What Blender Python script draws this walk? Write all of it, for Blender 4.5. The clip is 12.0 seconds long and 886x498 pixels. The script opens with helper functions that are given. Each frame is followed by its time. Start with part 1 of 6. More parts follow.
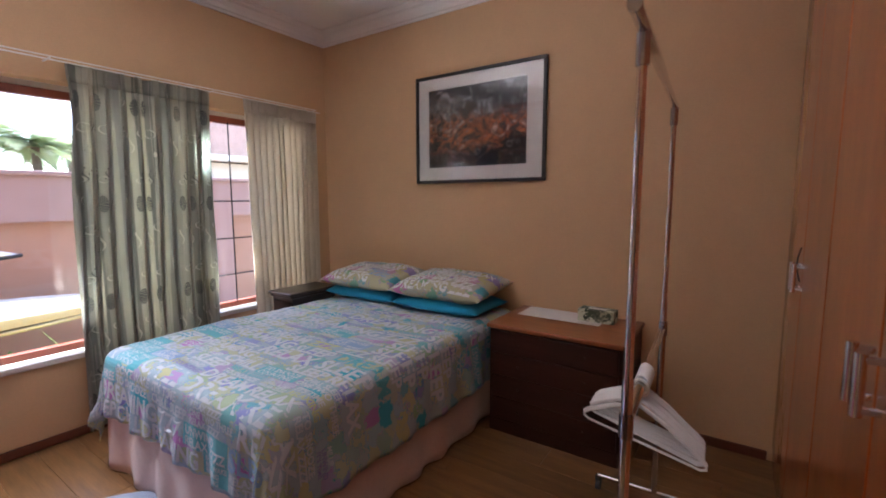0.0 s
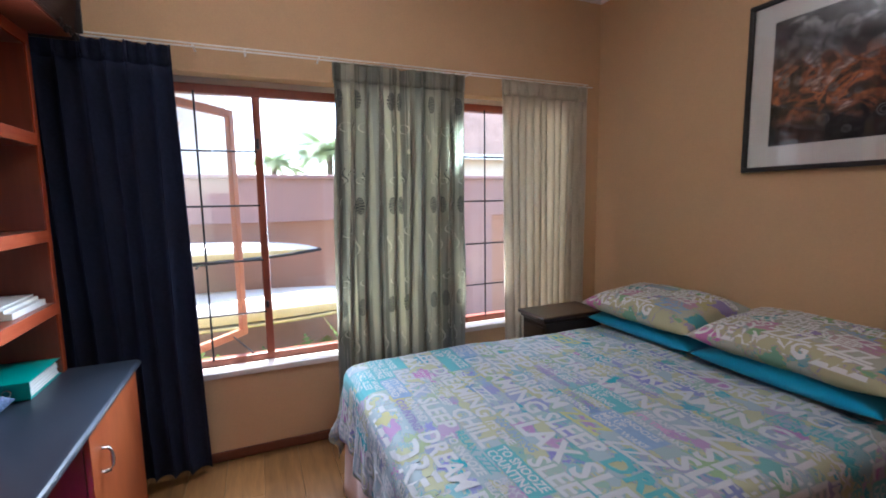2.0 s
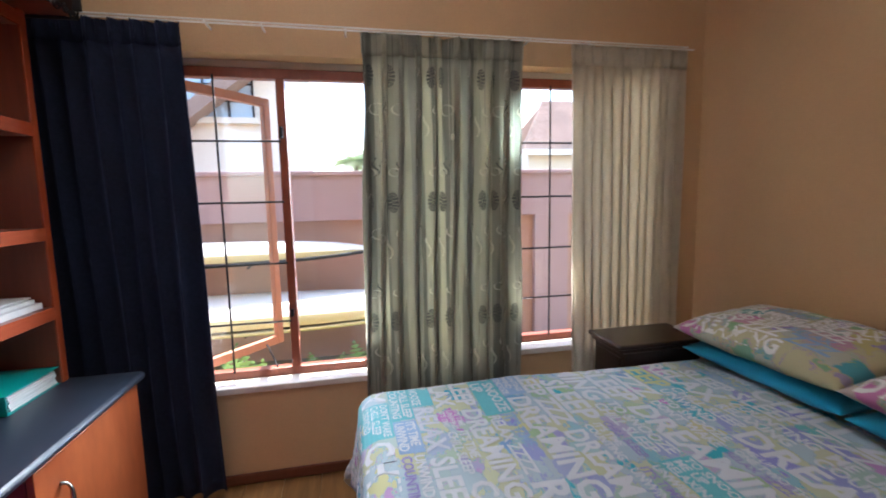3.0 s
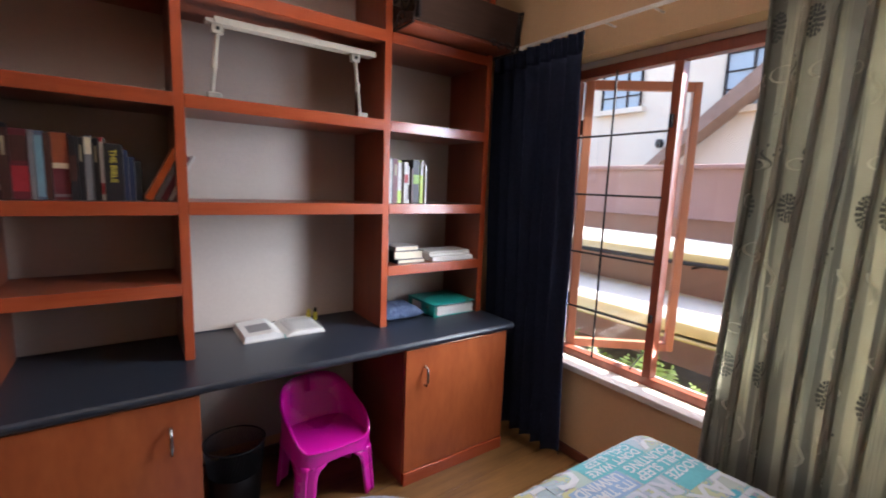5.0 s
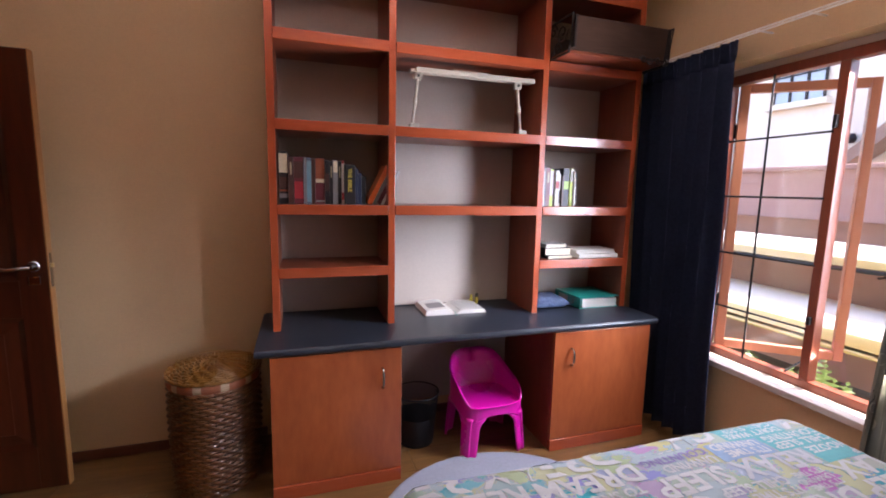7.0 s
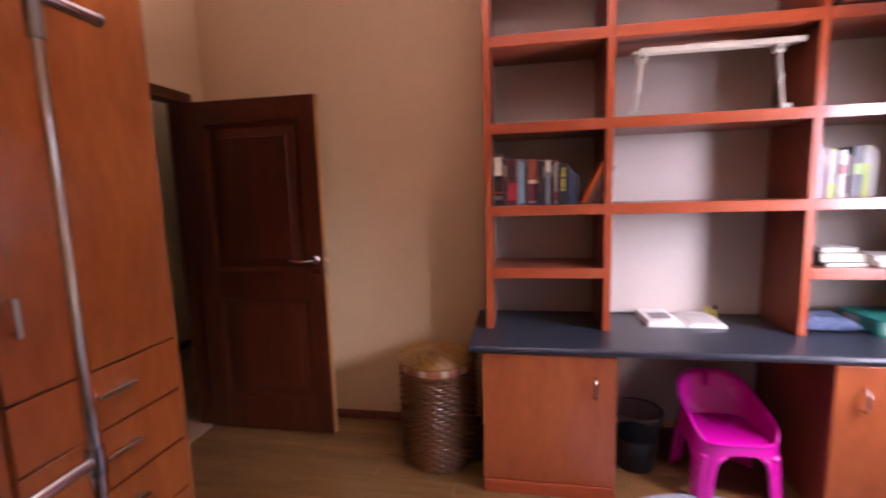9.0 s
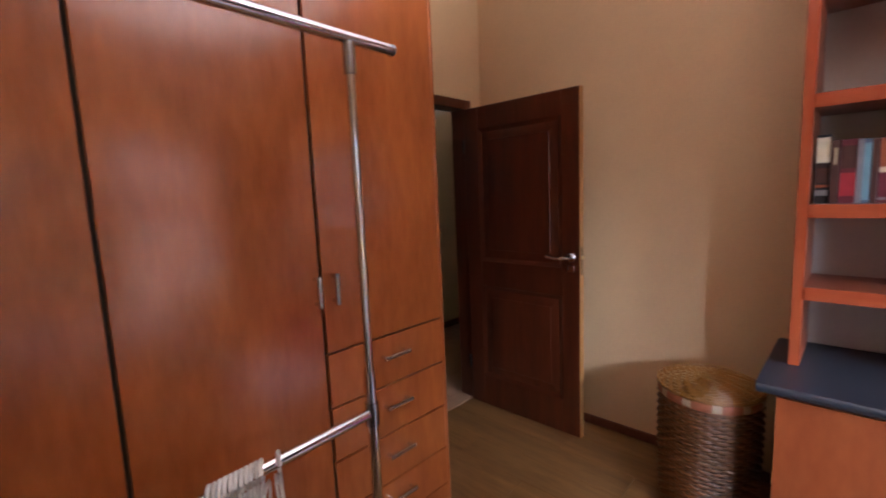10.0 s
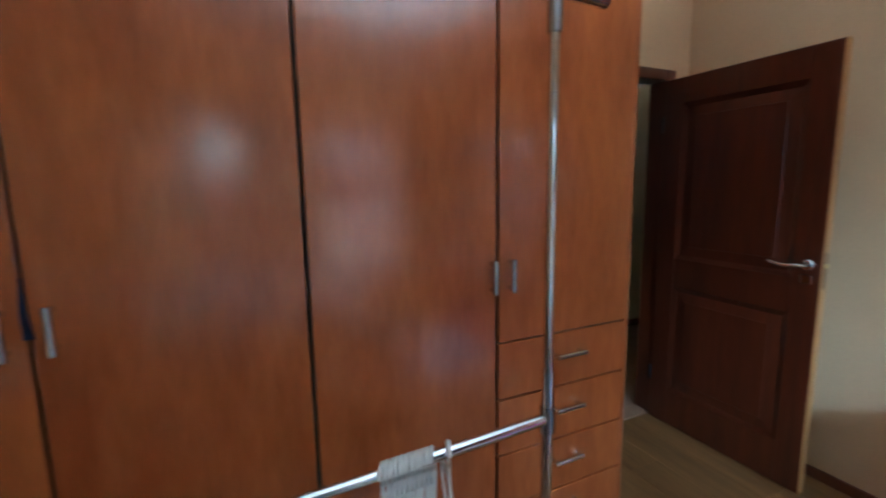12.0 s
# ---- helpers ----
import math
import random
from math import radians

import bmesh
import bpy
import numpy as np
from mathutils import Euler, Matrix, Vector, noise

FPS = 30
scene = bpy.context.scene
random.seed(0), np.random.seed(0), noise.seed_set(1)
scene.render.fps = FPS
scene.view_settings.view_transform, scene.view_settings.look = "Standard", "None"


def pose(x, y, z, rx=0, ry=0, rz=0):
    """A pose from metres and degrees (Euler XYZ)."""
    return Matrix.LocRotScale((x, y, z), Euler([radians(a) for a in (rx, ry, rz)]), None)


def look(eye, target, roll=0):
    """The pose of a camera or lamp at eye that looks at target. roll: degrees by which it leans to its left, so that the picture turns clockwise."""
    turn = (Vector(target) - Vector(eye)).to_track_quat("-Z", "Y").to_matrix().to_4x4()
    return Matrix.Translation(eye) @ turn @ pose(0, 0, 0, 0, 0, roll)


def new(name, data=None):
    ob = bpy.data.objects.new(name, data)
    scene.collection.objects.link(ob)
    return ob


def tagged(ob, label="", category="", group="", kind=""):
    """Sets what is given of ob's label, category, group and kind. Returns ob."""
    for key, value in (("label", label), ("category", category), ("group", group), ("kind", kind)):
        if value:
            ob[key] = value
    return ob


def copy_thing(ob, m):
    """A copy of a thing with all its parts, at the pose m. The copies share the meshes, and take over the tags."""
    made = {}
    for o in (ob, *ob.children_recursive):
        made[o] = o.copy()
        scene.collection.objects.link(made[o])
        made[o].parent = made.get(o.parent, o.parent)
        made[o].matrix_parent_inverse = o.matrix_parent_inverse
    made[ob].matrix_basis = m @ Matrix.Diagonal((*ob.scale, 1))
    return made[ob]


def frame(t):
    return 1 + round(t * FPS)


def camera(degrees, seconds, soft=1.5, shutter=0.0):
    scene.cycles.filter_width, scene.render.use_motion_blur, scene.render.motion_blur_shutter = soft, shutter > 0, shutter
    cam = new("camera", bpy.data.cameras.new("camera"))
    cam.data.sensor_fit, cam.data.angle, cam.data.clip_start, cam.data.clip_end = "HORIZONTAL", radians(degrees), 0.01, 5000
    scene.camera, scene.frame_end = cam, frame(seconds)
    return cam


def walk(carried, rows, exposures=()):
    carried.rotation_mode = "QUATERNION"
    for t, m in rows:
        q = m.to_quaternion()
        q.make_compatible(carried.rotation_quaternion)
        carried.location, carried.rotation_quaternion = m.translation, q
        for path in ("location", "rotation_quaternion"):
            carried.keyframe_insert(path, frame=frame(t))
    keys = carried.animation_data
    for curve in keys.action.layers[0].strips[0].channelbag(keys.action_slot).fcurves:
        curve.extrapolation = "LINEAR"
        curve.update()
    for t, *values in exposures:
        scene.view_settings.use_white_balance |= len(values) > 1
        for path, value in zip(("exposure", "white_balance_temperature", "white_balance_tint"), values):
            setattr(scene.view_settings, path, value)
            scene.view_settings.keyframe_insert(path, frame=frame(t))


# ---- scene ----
cam = camera(90.3, 12.0, 1.85, 0.3)
PATH = [
    (0, (0.636, 0.34, 1.483), (-0.481, 1.984, 1.259), -0.2),
    (0.5, (0.535, 0.416, 1.465), (-0.702, 1.972, 1.24), -0.2),
    (1, (0.404, 0.611, 1.485), (-1.134, 1.873, 1.28), -0.4),
    (1.5, (0.221, 0.744, 1.49), (-1.541, 1.662, 1.26), -0.8),
    (2, (-0.037, 0.864, 1.503), (-1.868, 1.636, 1.272), -0.9),
    (2.5, (-0.227, 1.004, 1.487), (-2.086, 1.703, 1.251), -0.9),
    (2.7, (-0.301, 1.088, 1.474), (-2.191, 1.7, 1.244), -1.1),
    (4.5, (-0.794, 1.836, 1.501), (-2.351, 0.614, 1.214), 1.0),
    (5, (-0.795, 2.012, 1.491), (-1.945, 0.401, 1.208), 2.2),
    (5.5, (-0.667, 2.079, 1.511), (-1.625, 0.348, 1.222), 2.2),
    (6, (-0.586, 2.177, 1.511), (-1.359, 0.355, 1.226), 1.3),
    (6.5, (-0.519, 2.283, 1.499), (-1.176, 0.415, 1.222), 1.2),
    (8.5, (-0.495, 2.375, 1.444), (-0.867, 0.427, 1.185), -0.1),
    (9, (-0.536, 2.299, 1.472), (-0.192, 0.346, 1.215), -1.7),
    (9.5, (-0.556, 2.232, 1.479), (0.49, 0.545, 1.236), -2.4),
    (10, (-0.547, 2.212, 1.49), (0.825, 0.778, 1.241), -2.4),
    (10.5, (-0.519, 2.216, 1.485), (1.183, 1.196, 1.234), -2.4),
    (11, (-0.477, 2.266, 1.467), (1.433, 1.719, 1.233), -2.0),
    (11.5, (-0.451, 2.254, 1.488), (1.484, 1.831, 1.212), -2.5),
    (12, (-0.407, 2.183, 1.472), (1.386, 1.345, 1.185), -0.9),
]
EXPOSURES = [(0, 3.15, 5800, 16), (1.0, 3.08, 5600, 9), (2.5, 3.05, 5750, 10), (4.5, 2.55, 6650, 11), (5.5, 2.8, 6450, 22), (6.5, 3.0, 6500, 24), (8.5, 3.06, 6700, 26), (9.0, 3.4, 6800, 42), (9.4, 3.58, 6800, 42), (10.2, 3.48, 6000, 13), (11, 3.42, 5250, 1), (12, 3.45, 4650, -8)]
walk(cam, [(t, look(eye, target, roll)) for t, eye, target, roll in PATH], EXPOSURES)


# ---- world, sun ----
SUN_EL, SUN_AZ = radians(66), radians(-90)     # sun stands over the garden side (-x)
world = bpy.data.worlds.new("world")
scene.world = world
world.use_nodes = True
wn = world.node_tree
sky = wn.nodes.new("ShaderNodeTexSky")
sky.sky_type, sky.sun_disc = "NISHITA", False
sky.sun_elevation, sky.sun_rotation = SUN_EL, SUN_AZ
wn.nodes["Background"].inputs[1].default_value = 0.13
wn.links.new(sky.outputs[0], wn.nodes["Background"].inputs[0])
sun = new("sun", bpy.data.lights.new("sun", "SUN"))
sun.data.energy, sun.data.angle, sun.data.color = 2.5, radians(0.53), (1.0, 0.95, 0.87)
sun.matrix_world = look((-3.0 - 10 * math.cos(SUN_EL), 1.0, 10 * math.sin(SUN_EL)), (-3.0, 1.0, 0.0))

# daylight in the two window openings: the sky's from above, the sunlit ground's from below
for wy, wide, watt, z, turn, aim, tint in ((0.90, 0.8, 2.35, 2.06, -0.20, -0.75, (0.90, 0.95, 1.0)), (2.26, 0.26, 0.3, 2.06, 0.0, -0.75, (0.90, 0.95, 1.0)),
                                           (0.92, 0.75, 5.4, 0.66, 0.0, 0.64, (1.0, 0.98, 0.96)), (2.26, 0.26, 0.9, 0.72, 0.0, 0.64, (1.0, 0.98, 0.96))):
    lamp = new("window_daylight", bpy.data.lights.new("window_daylight", "AREA"))
    lamp.data.shape, lamp.data.size, lamp.data.size_y = "RECTANGLE", wide, 0.14
    lamp.data.energy, lamp.data.spread, lamp.data.color = watt, radians(84 if aim < 0 else 62), tint
    lamp.matrix_world = look((-2.855, wy, z), (-2.335, wy + turn, z + aim))
lamp = new("window_daylight", bpy.data.lights.new("window_daylight", "AREA"))          # the sky's light slanting in towards the desk
lamp.data.shape, lamp.data.size, lamp.data.size_y = "RECTANGLE", 0.36, 1.2
lamp.data.energy, lamp.data.spread, lamp.data.color = 0.95, radians(54), (0.74, 0.87, 1.0)
lamp.matrix_world = look((-2.85, 1.12, 1.45), (-2.27, 0.56, 1.33))

lamp = new("window_daylight", bpy.data.lights.new("window_daylight", "AREA"))          # the sky's light through the far window, down onto the door corner
lamp.data.shape, lamp.data.size, lamp.data.size_y = "RECTANGLE", 0.15, 0.22
lamp.data.energy, lamp.data.spread, lamp.data.color = 0.65, radians(32), (0.66, 0.84, 1.0)
lamp.matrix_world = look((-2.965, 2.36, 1.95), (0.1, -0.33, 0.50))
for wy, wide, watt in ((1.66, 0.60, 1.1), (2.80, 0.36, 0.4)):                            # daylight on the back of the drawn curtains
    lamp = new("window_daylight", bpy.data.lights.new("window_daylight", "AREA"))
    lamp.data.shape, lamp.data.size, lamp.data.size_y = "RECTANGLE", wide, 1.5
    lamp.data.energy, lamp.data.spread, lamp.data.color = watt, radians(80), (1.0, 0.98, 0.93)
    lamp.matrix_world = look((-2.96, wy, 1.34), (-2.4, wy, 1.34))

# ---- plan ----
WX, WXO, FX = -2.77, -3.00, -2.90          # window wall: inner face, outer face, window frames
PY, SY, EX = 3.33, -0.33, 1.46             # picture wall, shelf wall, door wall
CZ = 3.03                                  # ceiling
WIN1, WIN2, WZ0, WZ1 = (0.10, 2.00), (2.12, 3.00), 0.53, 2.15
DOOR_Y, DOOR_Z = (-0.150, 0.72), 2.06       # doorway in the door wall


# ---- materials ----
def shader(name, rough=0.5, metal=0.0, coat=0.0, spec=0.5):
    m = bpy.data.materials.new(name)
    m.use_nodes = True
    b = m.node_tree.nodes["Principled BSDF"]
    b.inputs["Roughness"].default_value, b.inputs["Metallic"].default_value = rough, metal
    b.inputs["Coat Weight"].default_value, b.inputs["Specular IOR Level"].default_value = coat, spec
    b.inputs["Coat Roughness"].default_value = 0.12
    return m, m.node_tree, b


def plain(name, col, rough=0.5, metal=0.0, coat=0.0, vary=0.12, size=30.0, bump=0.0, stretch=(1, 1, 1), per_object=0.0, spec=0.5):
    """A surface with grain at two scales, a little bump and uneven gloss."""
    m, nt, b = shader(name, rough, metal, coat, spec)
    N, L = nt.nodes, nt.links
    tc = N.new("ShaderNodeTexCoord")
    mp = N.new("ShaderNodeMapping")
    mp.inputs["Scale"].default_value = stretch
    L.new(tc.outputs["Object"], mp.inputs[0])
    big, fine = N.new("ShaderNodeTexNoise"), N.new("ShaderNodeTexNoise")
    big.inputs["Scale"].default_value, fine.inputs["Scale"].default_value = size * 0.08, size
    big.inputs["Detail"].default_value = fine.inputs["Detail"].default_value = 5
    L.new(mp.outputs[0], big.inputs[0]), L.new(mp.outputs[0], fine.inputs[0])
    add = N.new("ShaderNodeMath")
    L.new(big.outputs[0], add.inputs[0]), L.new(fine.outputs[0], add.inputs[1])
    half = N.new("ShaderNodeMath")
    half.operation, half.inputs[1].default_value = "MULTIPLY", 0.5
    L.new(add.outputs[0], half.inputs[0])
    ramp = N.new("ShaderNodeValToRGB")
    ramp.color_ramp.elements[0].position, ramp.color_ramp.elements[1].position = 0.32, 0.68
    ramp.color_ramp.elements[0].color = (*[c * (1 - vary) for c in col], 1)
    ramp.color_ramp.elements[1].color = (*[min(1, c * (1 + vary)) for c in col], 1)
    L.new(half.outputs[0], ramp.inputs[0])
    out = ramp.outputs[0]
    if per_object:
        info = N.new("ShaderNodeObjectInfo")
        rng = N.new("ShaderNodeMapRange")
        rng.inputs[3].default_value, rng.inputs[4].default_value = 1 - per_object, 1 + per_object
        hsv = N.new("ShaderNodeHueSaturation")
        L.new(info.outputs["Random"], rng.inputs[0]), L.new(rng.outputs[0], hsv.inputs["Value"])
        L.new(out, hsv.inputs["Color"])
        out = hsv.outputs[0]
    L.new(out, b.inputs["Base Color"])
    gl = N.new("ShaderNodeMapRange")
    gl.inputs[3].default_value, gl.inputs[4].default_value = max(0.02, rough * 0.85), min(1, rough * 1.15)
    L.new(big.outputs[0], gl.inputs[0]), L.new(gl.outputs[0], b.inputs["Roughness"])
    if bump:
        bp = N.new("ShaderNodeBump")
        bp.inputs["Strength"].default_value, bp.inputs["Distance"].default_value = bump, 0.01
        L.new(fine.outputs[0], bp.inputs["Height"]), L.new(bp.outputs[0], b.inputs["Normal"])
    return m


def wood(name, dark, light, rough=0.3, coat=0.3, stretch=(7, 7, 0.8), bump=0.03, per_object=0.0):
    m, nt, b = shader(name, rough, 0, coat)
    N, L = nt.nodes, nt.links
    tc, mp = N.new("ShaderNodeTexCoord"), N.new("ShaderNodeMapping")
    mp.inputs["Scale"].default_value = stretch
    info = N.new("ShaderNodeObjectInfo")
    shift = N.new("ShaderNodeVectorMath")
    scale = N.new("ShaderNodeMath")
    scale.operation, scale.inputs[1].default_value = "MULTIPLY", 37.0 if per_object else 0.0
    L.new(info.outputs["Random"], scale.inputs[0])
    L.new(tc.outputs["Object"], shift.inputs[0]), L.new(scale.outputs[0], shift.inputs[1])
    L.new(shift.outputs[0], mp.inputs[0])
    grain, fine = N.new("ShaderNodeTexNoise"), N.new("ShaderNodeTexNoise")
    grain.inputs["Scale"].default_value, grain.inputs["Detail"].default_value = 1.2, 6
    grain.inputs["Distortion"].default_value = 0.6
    fine.inputs["Scale"].default_value, fine.inputs["Detail"].default_value = 7.0, 4
    L.new(mp.outputs[0], grain.inputs[0]), L.new(mp.outputs[0], fine.inputs[0])
    mix = N.new("ShaderNodeMix")
    mix.inputs[0].default_value = 0.4
    L.new(grain.outputs[0], mix.inputs[2]), L.new(fine.outputs[0], mix.inputs[3])
    ramp = N.new("ShaderNodeValToRGB")
    ramp.color_ramp.elements[0].position, ramp.color_ramp.elements[1].position = 0.3, 0.7
    ramp.color_ramp.elements[0].color, ramp.color_ramp.elements[1].color = (*dark, 1), (*light, 1)
    L.new(mix.outputs[0], ramp.inputs[0])
    out = ramp.outputs[0]
    if per_object:
        rng, hsv = N.new("ShaderNodeMapRange"), N.new("ShaderNodeHueSaturation")
        rng.inputs[3].default_value, rng.inputs[4].default_value = 1 - per_object, 1 + per_object
        L.new(info.outputs["Random"], rng.inputs[0]), L.new(rng.outputs[0], hsv.inputs["Value"])
        L.new(out, hsv.inputs["Color"])
        out = hsv.outputs[0]
    L.new(out, b.inputs["Base Color"])
    bp = N.new("ShaderNodeBump")
    bp.inputs["Strength"].default_value, bp.inputs["Distance"].default_value = bump, 0.004
    L.new(fine.outputs[0], bp.inputs["Height"]), L.new(bp.outputs[0], b.inputs["Normal"])
    return m


def cloth(name, col, see_through=0.0, vary=0.1, weave=700.0, rough=0.9):
    """Woven cloth; see_through is the share of light that passes to the other side."""
    m = plain(name, col, rough, vary=vary, size=60, bump=0.1)
    nt = m.node_tree
    N, L = nt.nodes, nt.links
    b = N["Principled BSDF"]
    b.inputs["Sheen Weight"].default_value = 0.15
    if see_through:
        tr, mx = N.new("ShaderNodeBsdfTranslucent"), N.new("ShaderNodeMixShader")
        L.new(b.inputs["Base Color"].links[0].from_socket, tr.inputs[0])
        mx.inputs[0].default_value = see_through
        L.new(b.outputs[0], mx.inputs[1]), L.new(tr.outputs[0], mx.inputs[2])
        L.new(mx.outputs[0], N["Material Output"].inputs[0])
    return m


def pane_glass(name, tint=(1, 1, 1), shine=0.04):
    m = bpy.data.materials.new(name)
    m.use_nodes = True
    N, L = m.node_tree.nodes, m.node_tree.links
    N.remove(N["Principled BSDF"])
    clear, gloss, mx, lw = (N.new(n) for n in ("ShaderNodeBsdfTransparent", "ShaderNodeBsdfGlossy", "ShaderNodeMixShader", "ShaderNodeLayerWeight"))
    clear.inputs[0].default_value, gloss.inputs["Roughness"].default_value, lw.inputs[0].default_value = (*tint, 1), 0.02, 0.5
    steep, fr = N.new("ShaderNodeMath"), N.new("ShaderNodeMath")
    steep.operation, steep.inputs[1].default_value = "POWER", 5.0
    fr.operation, fr.inputs[1].default_value, fr.inputs[2].default_value = "MULTIPLY_ADD", 0.9, shine
    L.new(lw.outputs["Facing"], steep.inputs[0]), L.new(steep.outputs[0], fr.inputs[0])
    L.new(fr.outputs[0], mx.inputs[0]), L.new(clear.outputs[0], mx.inputs[1]), L.new(gloss.outputs[0], mx.inputs[2])
    L.new(mx.outputs[0], N["Material Output"].inputs[0])
    return m


def patches(name, colours, size, rough=0.9, see_through=0.0, blend=0.5, stretch=(1, 1, 1)):
    """Printed cloth: soft blots of several inks on white."""
    m, nt, b = shader(name, rough)
    N, L = nt.nodes, nt.links
    tc, mp = N.new("ShaderNodeTexCoord"), N.new("ShaderNodeMapping")
    mp.inputs["Scale"].default_value = stretch
    L.new(tc.outputs["Object"], mp.inputs[0])
    warp = N.new("ShaderNodeTexNoise")
    warp.inputs["Scale"].default_value, warp.inputs["Detail"].default_value = size * 1.7, 3
    L.new(mp.outputs[0], warp.inputs[0])
    mixv = N.new("ShaderNodeMix")
    mixv.data_type = "VECTOR"
    mixv.inputs[0].default_value = 0.12
    L.new(mp.outputs[0], mixv.inputs[4]), L.new(warp.outputs[1], mixv.inputs[5])
    vor = N.new("ShaderNodeTexVoronoi")
    vor.feature = "SMOOTH_F1"
    vor.inputs["Scale"].default_value, vor.inputs["Smoothness"].default_value = size, blend
    L.new(mixv.outputs[1], vor.inputs["Vector"])
    sep = N.new("ShaderNodeSeparateColor")
    L.new(vor.outputs["Color"], sep.inputs[0])
    ramp = N.new("ShaderNodeValToRGB")
    cr = ramp.color_ramp
    cr.interpolation = "LINEAR"
    while len(cr.elements) < len(colours):
        cr.elements.new(0.5)
    for i, c in enumerate(colours):
        cr.elements[i].position = 0.2 + 0.6 * i / (len(colours) - 1)
        cr.elements[i].color = (*c, 1)
    L.new(sep.outputs[0], ramp.inputs[0]), L.new(ramp.outputs[0], b.inputs["Base Color"])
    fine, bp = N.new("ShaderNodeTexNoise"), N.new("ShaderNodeBump")
    fine.inputs["Scale"].default_value = 500
    bp.inputs["Strength"].default_value, bp.inputs["Distance"].default_value = 0.15, 0.002
    L.new(tc.outputs["Object"], fine.inputs[0]), L.new(fine.outputs[0], bp.inputs["Height"]), L.new(bp.outputs[0], b.inputs["Normal"])
    if see_through:
        tr, mx = N.new("ShaderNodeBsdfTranslucent"), N.new("ShaderNodeMixShader")
        L.new(ramp.outputs[0], tr.inputs[0])
        mx.inputs[0].default_value = see_through
        L.new(b.outputs[0], mx.inputs[1]), L.new(tr.outputs[0], mx.inputs[2]), L.new(mx.outputs[0], N["Material Output"].inputs[0])
    return m


M_WALL = plain("peach_wall_paint", (0.60, 0.392, 0.212), 0.75, vary=0.04, size=90, bump=0.06)
M_CEIL = plain("white_ceiling_paint", (0.78, 0.74, 0.70), 0.8, vary=0.03, size=60, bump=0.03)
M_OUT = plain("cream_plaster", (0.70, 0.62, 0.51), 0.9, vary=0.06, size=20, bump=0.2)
M_SKIRT = wood("dark_skirting_wood", (0.10, 0.03, 0.015), (0.17, 0.05, 0.025), 0.35, 0.2, (1.1, 1.1, 14))
M_FLOOR = wood("oak_laminate", (0.108, 0.050, 0.017), (0.228, 0.112, 0.038), 0.28, 0.15, (1.6, 18, 18), 0.04, 0.12)
M_UNDER = plain("dark_joint_and_gap_shade", (0.03, 0.02, 0.012), 0.9)
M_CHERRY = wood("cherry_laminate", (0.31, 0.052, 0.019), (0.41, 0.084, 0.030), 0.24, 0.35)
M_WARD = wood("mottled_cherry_laminate", (0.275, 0.064, 0.0155), (0.45, 0.128, 0.031), 0.30, 1.0, (4.5, 4.5, 1.3), 0.01)
M_WARD.node_tree.nodes["Principled BSDF"].inputs["Specular IOR Level"].default_value = 0.15
M_WARD.node_tree.nodes["Principled BSDF"].inputs["Coat IOR"].default_value = 1.75
M_WARD.node_tree.nodes["Principled BSDF"].inputs["Coat Roughness"].default_value = 0.17
M_SHELFBACK = plain("pale_mauve_wall_paint", (0.49, 0.42, 0.365), 0.8, vary=0.04, size=60, bump=0.05)
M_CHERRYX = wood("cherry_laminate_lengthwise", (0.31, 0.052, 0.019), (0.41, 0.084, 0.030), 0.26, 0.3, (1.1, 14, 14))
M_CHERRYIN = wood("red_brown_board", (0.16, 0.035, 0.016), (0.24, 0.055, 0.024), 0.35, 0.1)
M_CHERRYD = wood("cherry_cabinet_door", (0.275, 0.058, 0.018), (0.42, 0.108, 0.034), 0.3, 0.3, (5, 5, 1.6))
M_MAHOG = wood("dark_mahogany", (0.040, 0.0080, 0.0030), (0.090, 0.018, 0.006), 0.28, 0.35, per_object=0.1)
M_EDGE = wood("golden_wood_edge", (0.34, 0.15, 0.045), (0.46, 0.22, 0.07), 0.35, 0.2)
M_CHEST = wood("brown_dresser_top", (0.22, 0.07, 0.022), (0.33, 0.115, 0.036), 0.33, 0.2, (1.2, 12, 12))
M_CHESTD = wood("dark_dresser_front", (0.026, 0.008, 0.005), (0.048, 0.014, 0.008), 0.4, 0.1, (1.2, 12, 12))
M_NIGHT = wood("black_brown_wood", (0.018, 0.009, 0.007), (0.04, 0.018, 0.012), 0.3, 0.3, (1.2, 12, 12))
M_TOP = plain("slate_blue_worktop", (0.020, 0.025, 0.036), 0.33, vary=0.25, size=260, bump=0.05)
M_CHROME = plain("chrome", (0.70, 0.71, 0.74), 0.13, 1.0, vary=0.05)
M_STEEL = plain("brushed_steel", (0.44, 0.46, 0.50), 0.22, 1.0, vary=0.08, size=80)
M_OLDMETAL = plain("worn_nickel", (0.42, 0.39, 0.35), 0.25, 1.0, vary=0.2, size=60)
M_BRASS = plain("brass", (0.7, 0.5, 0.22), 0.3, 1.0)
M_WHITEPL = plain("white_plastic", (0.68, 0.67, 0.64), 0.4, vary=0.04)
M_TRAY = plain("yellowed_white_plastic", (0.46, 0.44, 0.38), 0.45, vary=0.05)
M_TRACK = plain("white_enamelled_track", (0.82, 0.80, 0.76), 0.35, vary=0.03)
M_SILL = plain("white_sill_paint", (0.68, 0.61, 0.55), 0.55, vary=0.05, size=20)
M_FRAME = wood("red_brown_window_frame", (0.20, 0.045, 0.022), (0.30, 0.075, 0.034), 0.4, 0.15)
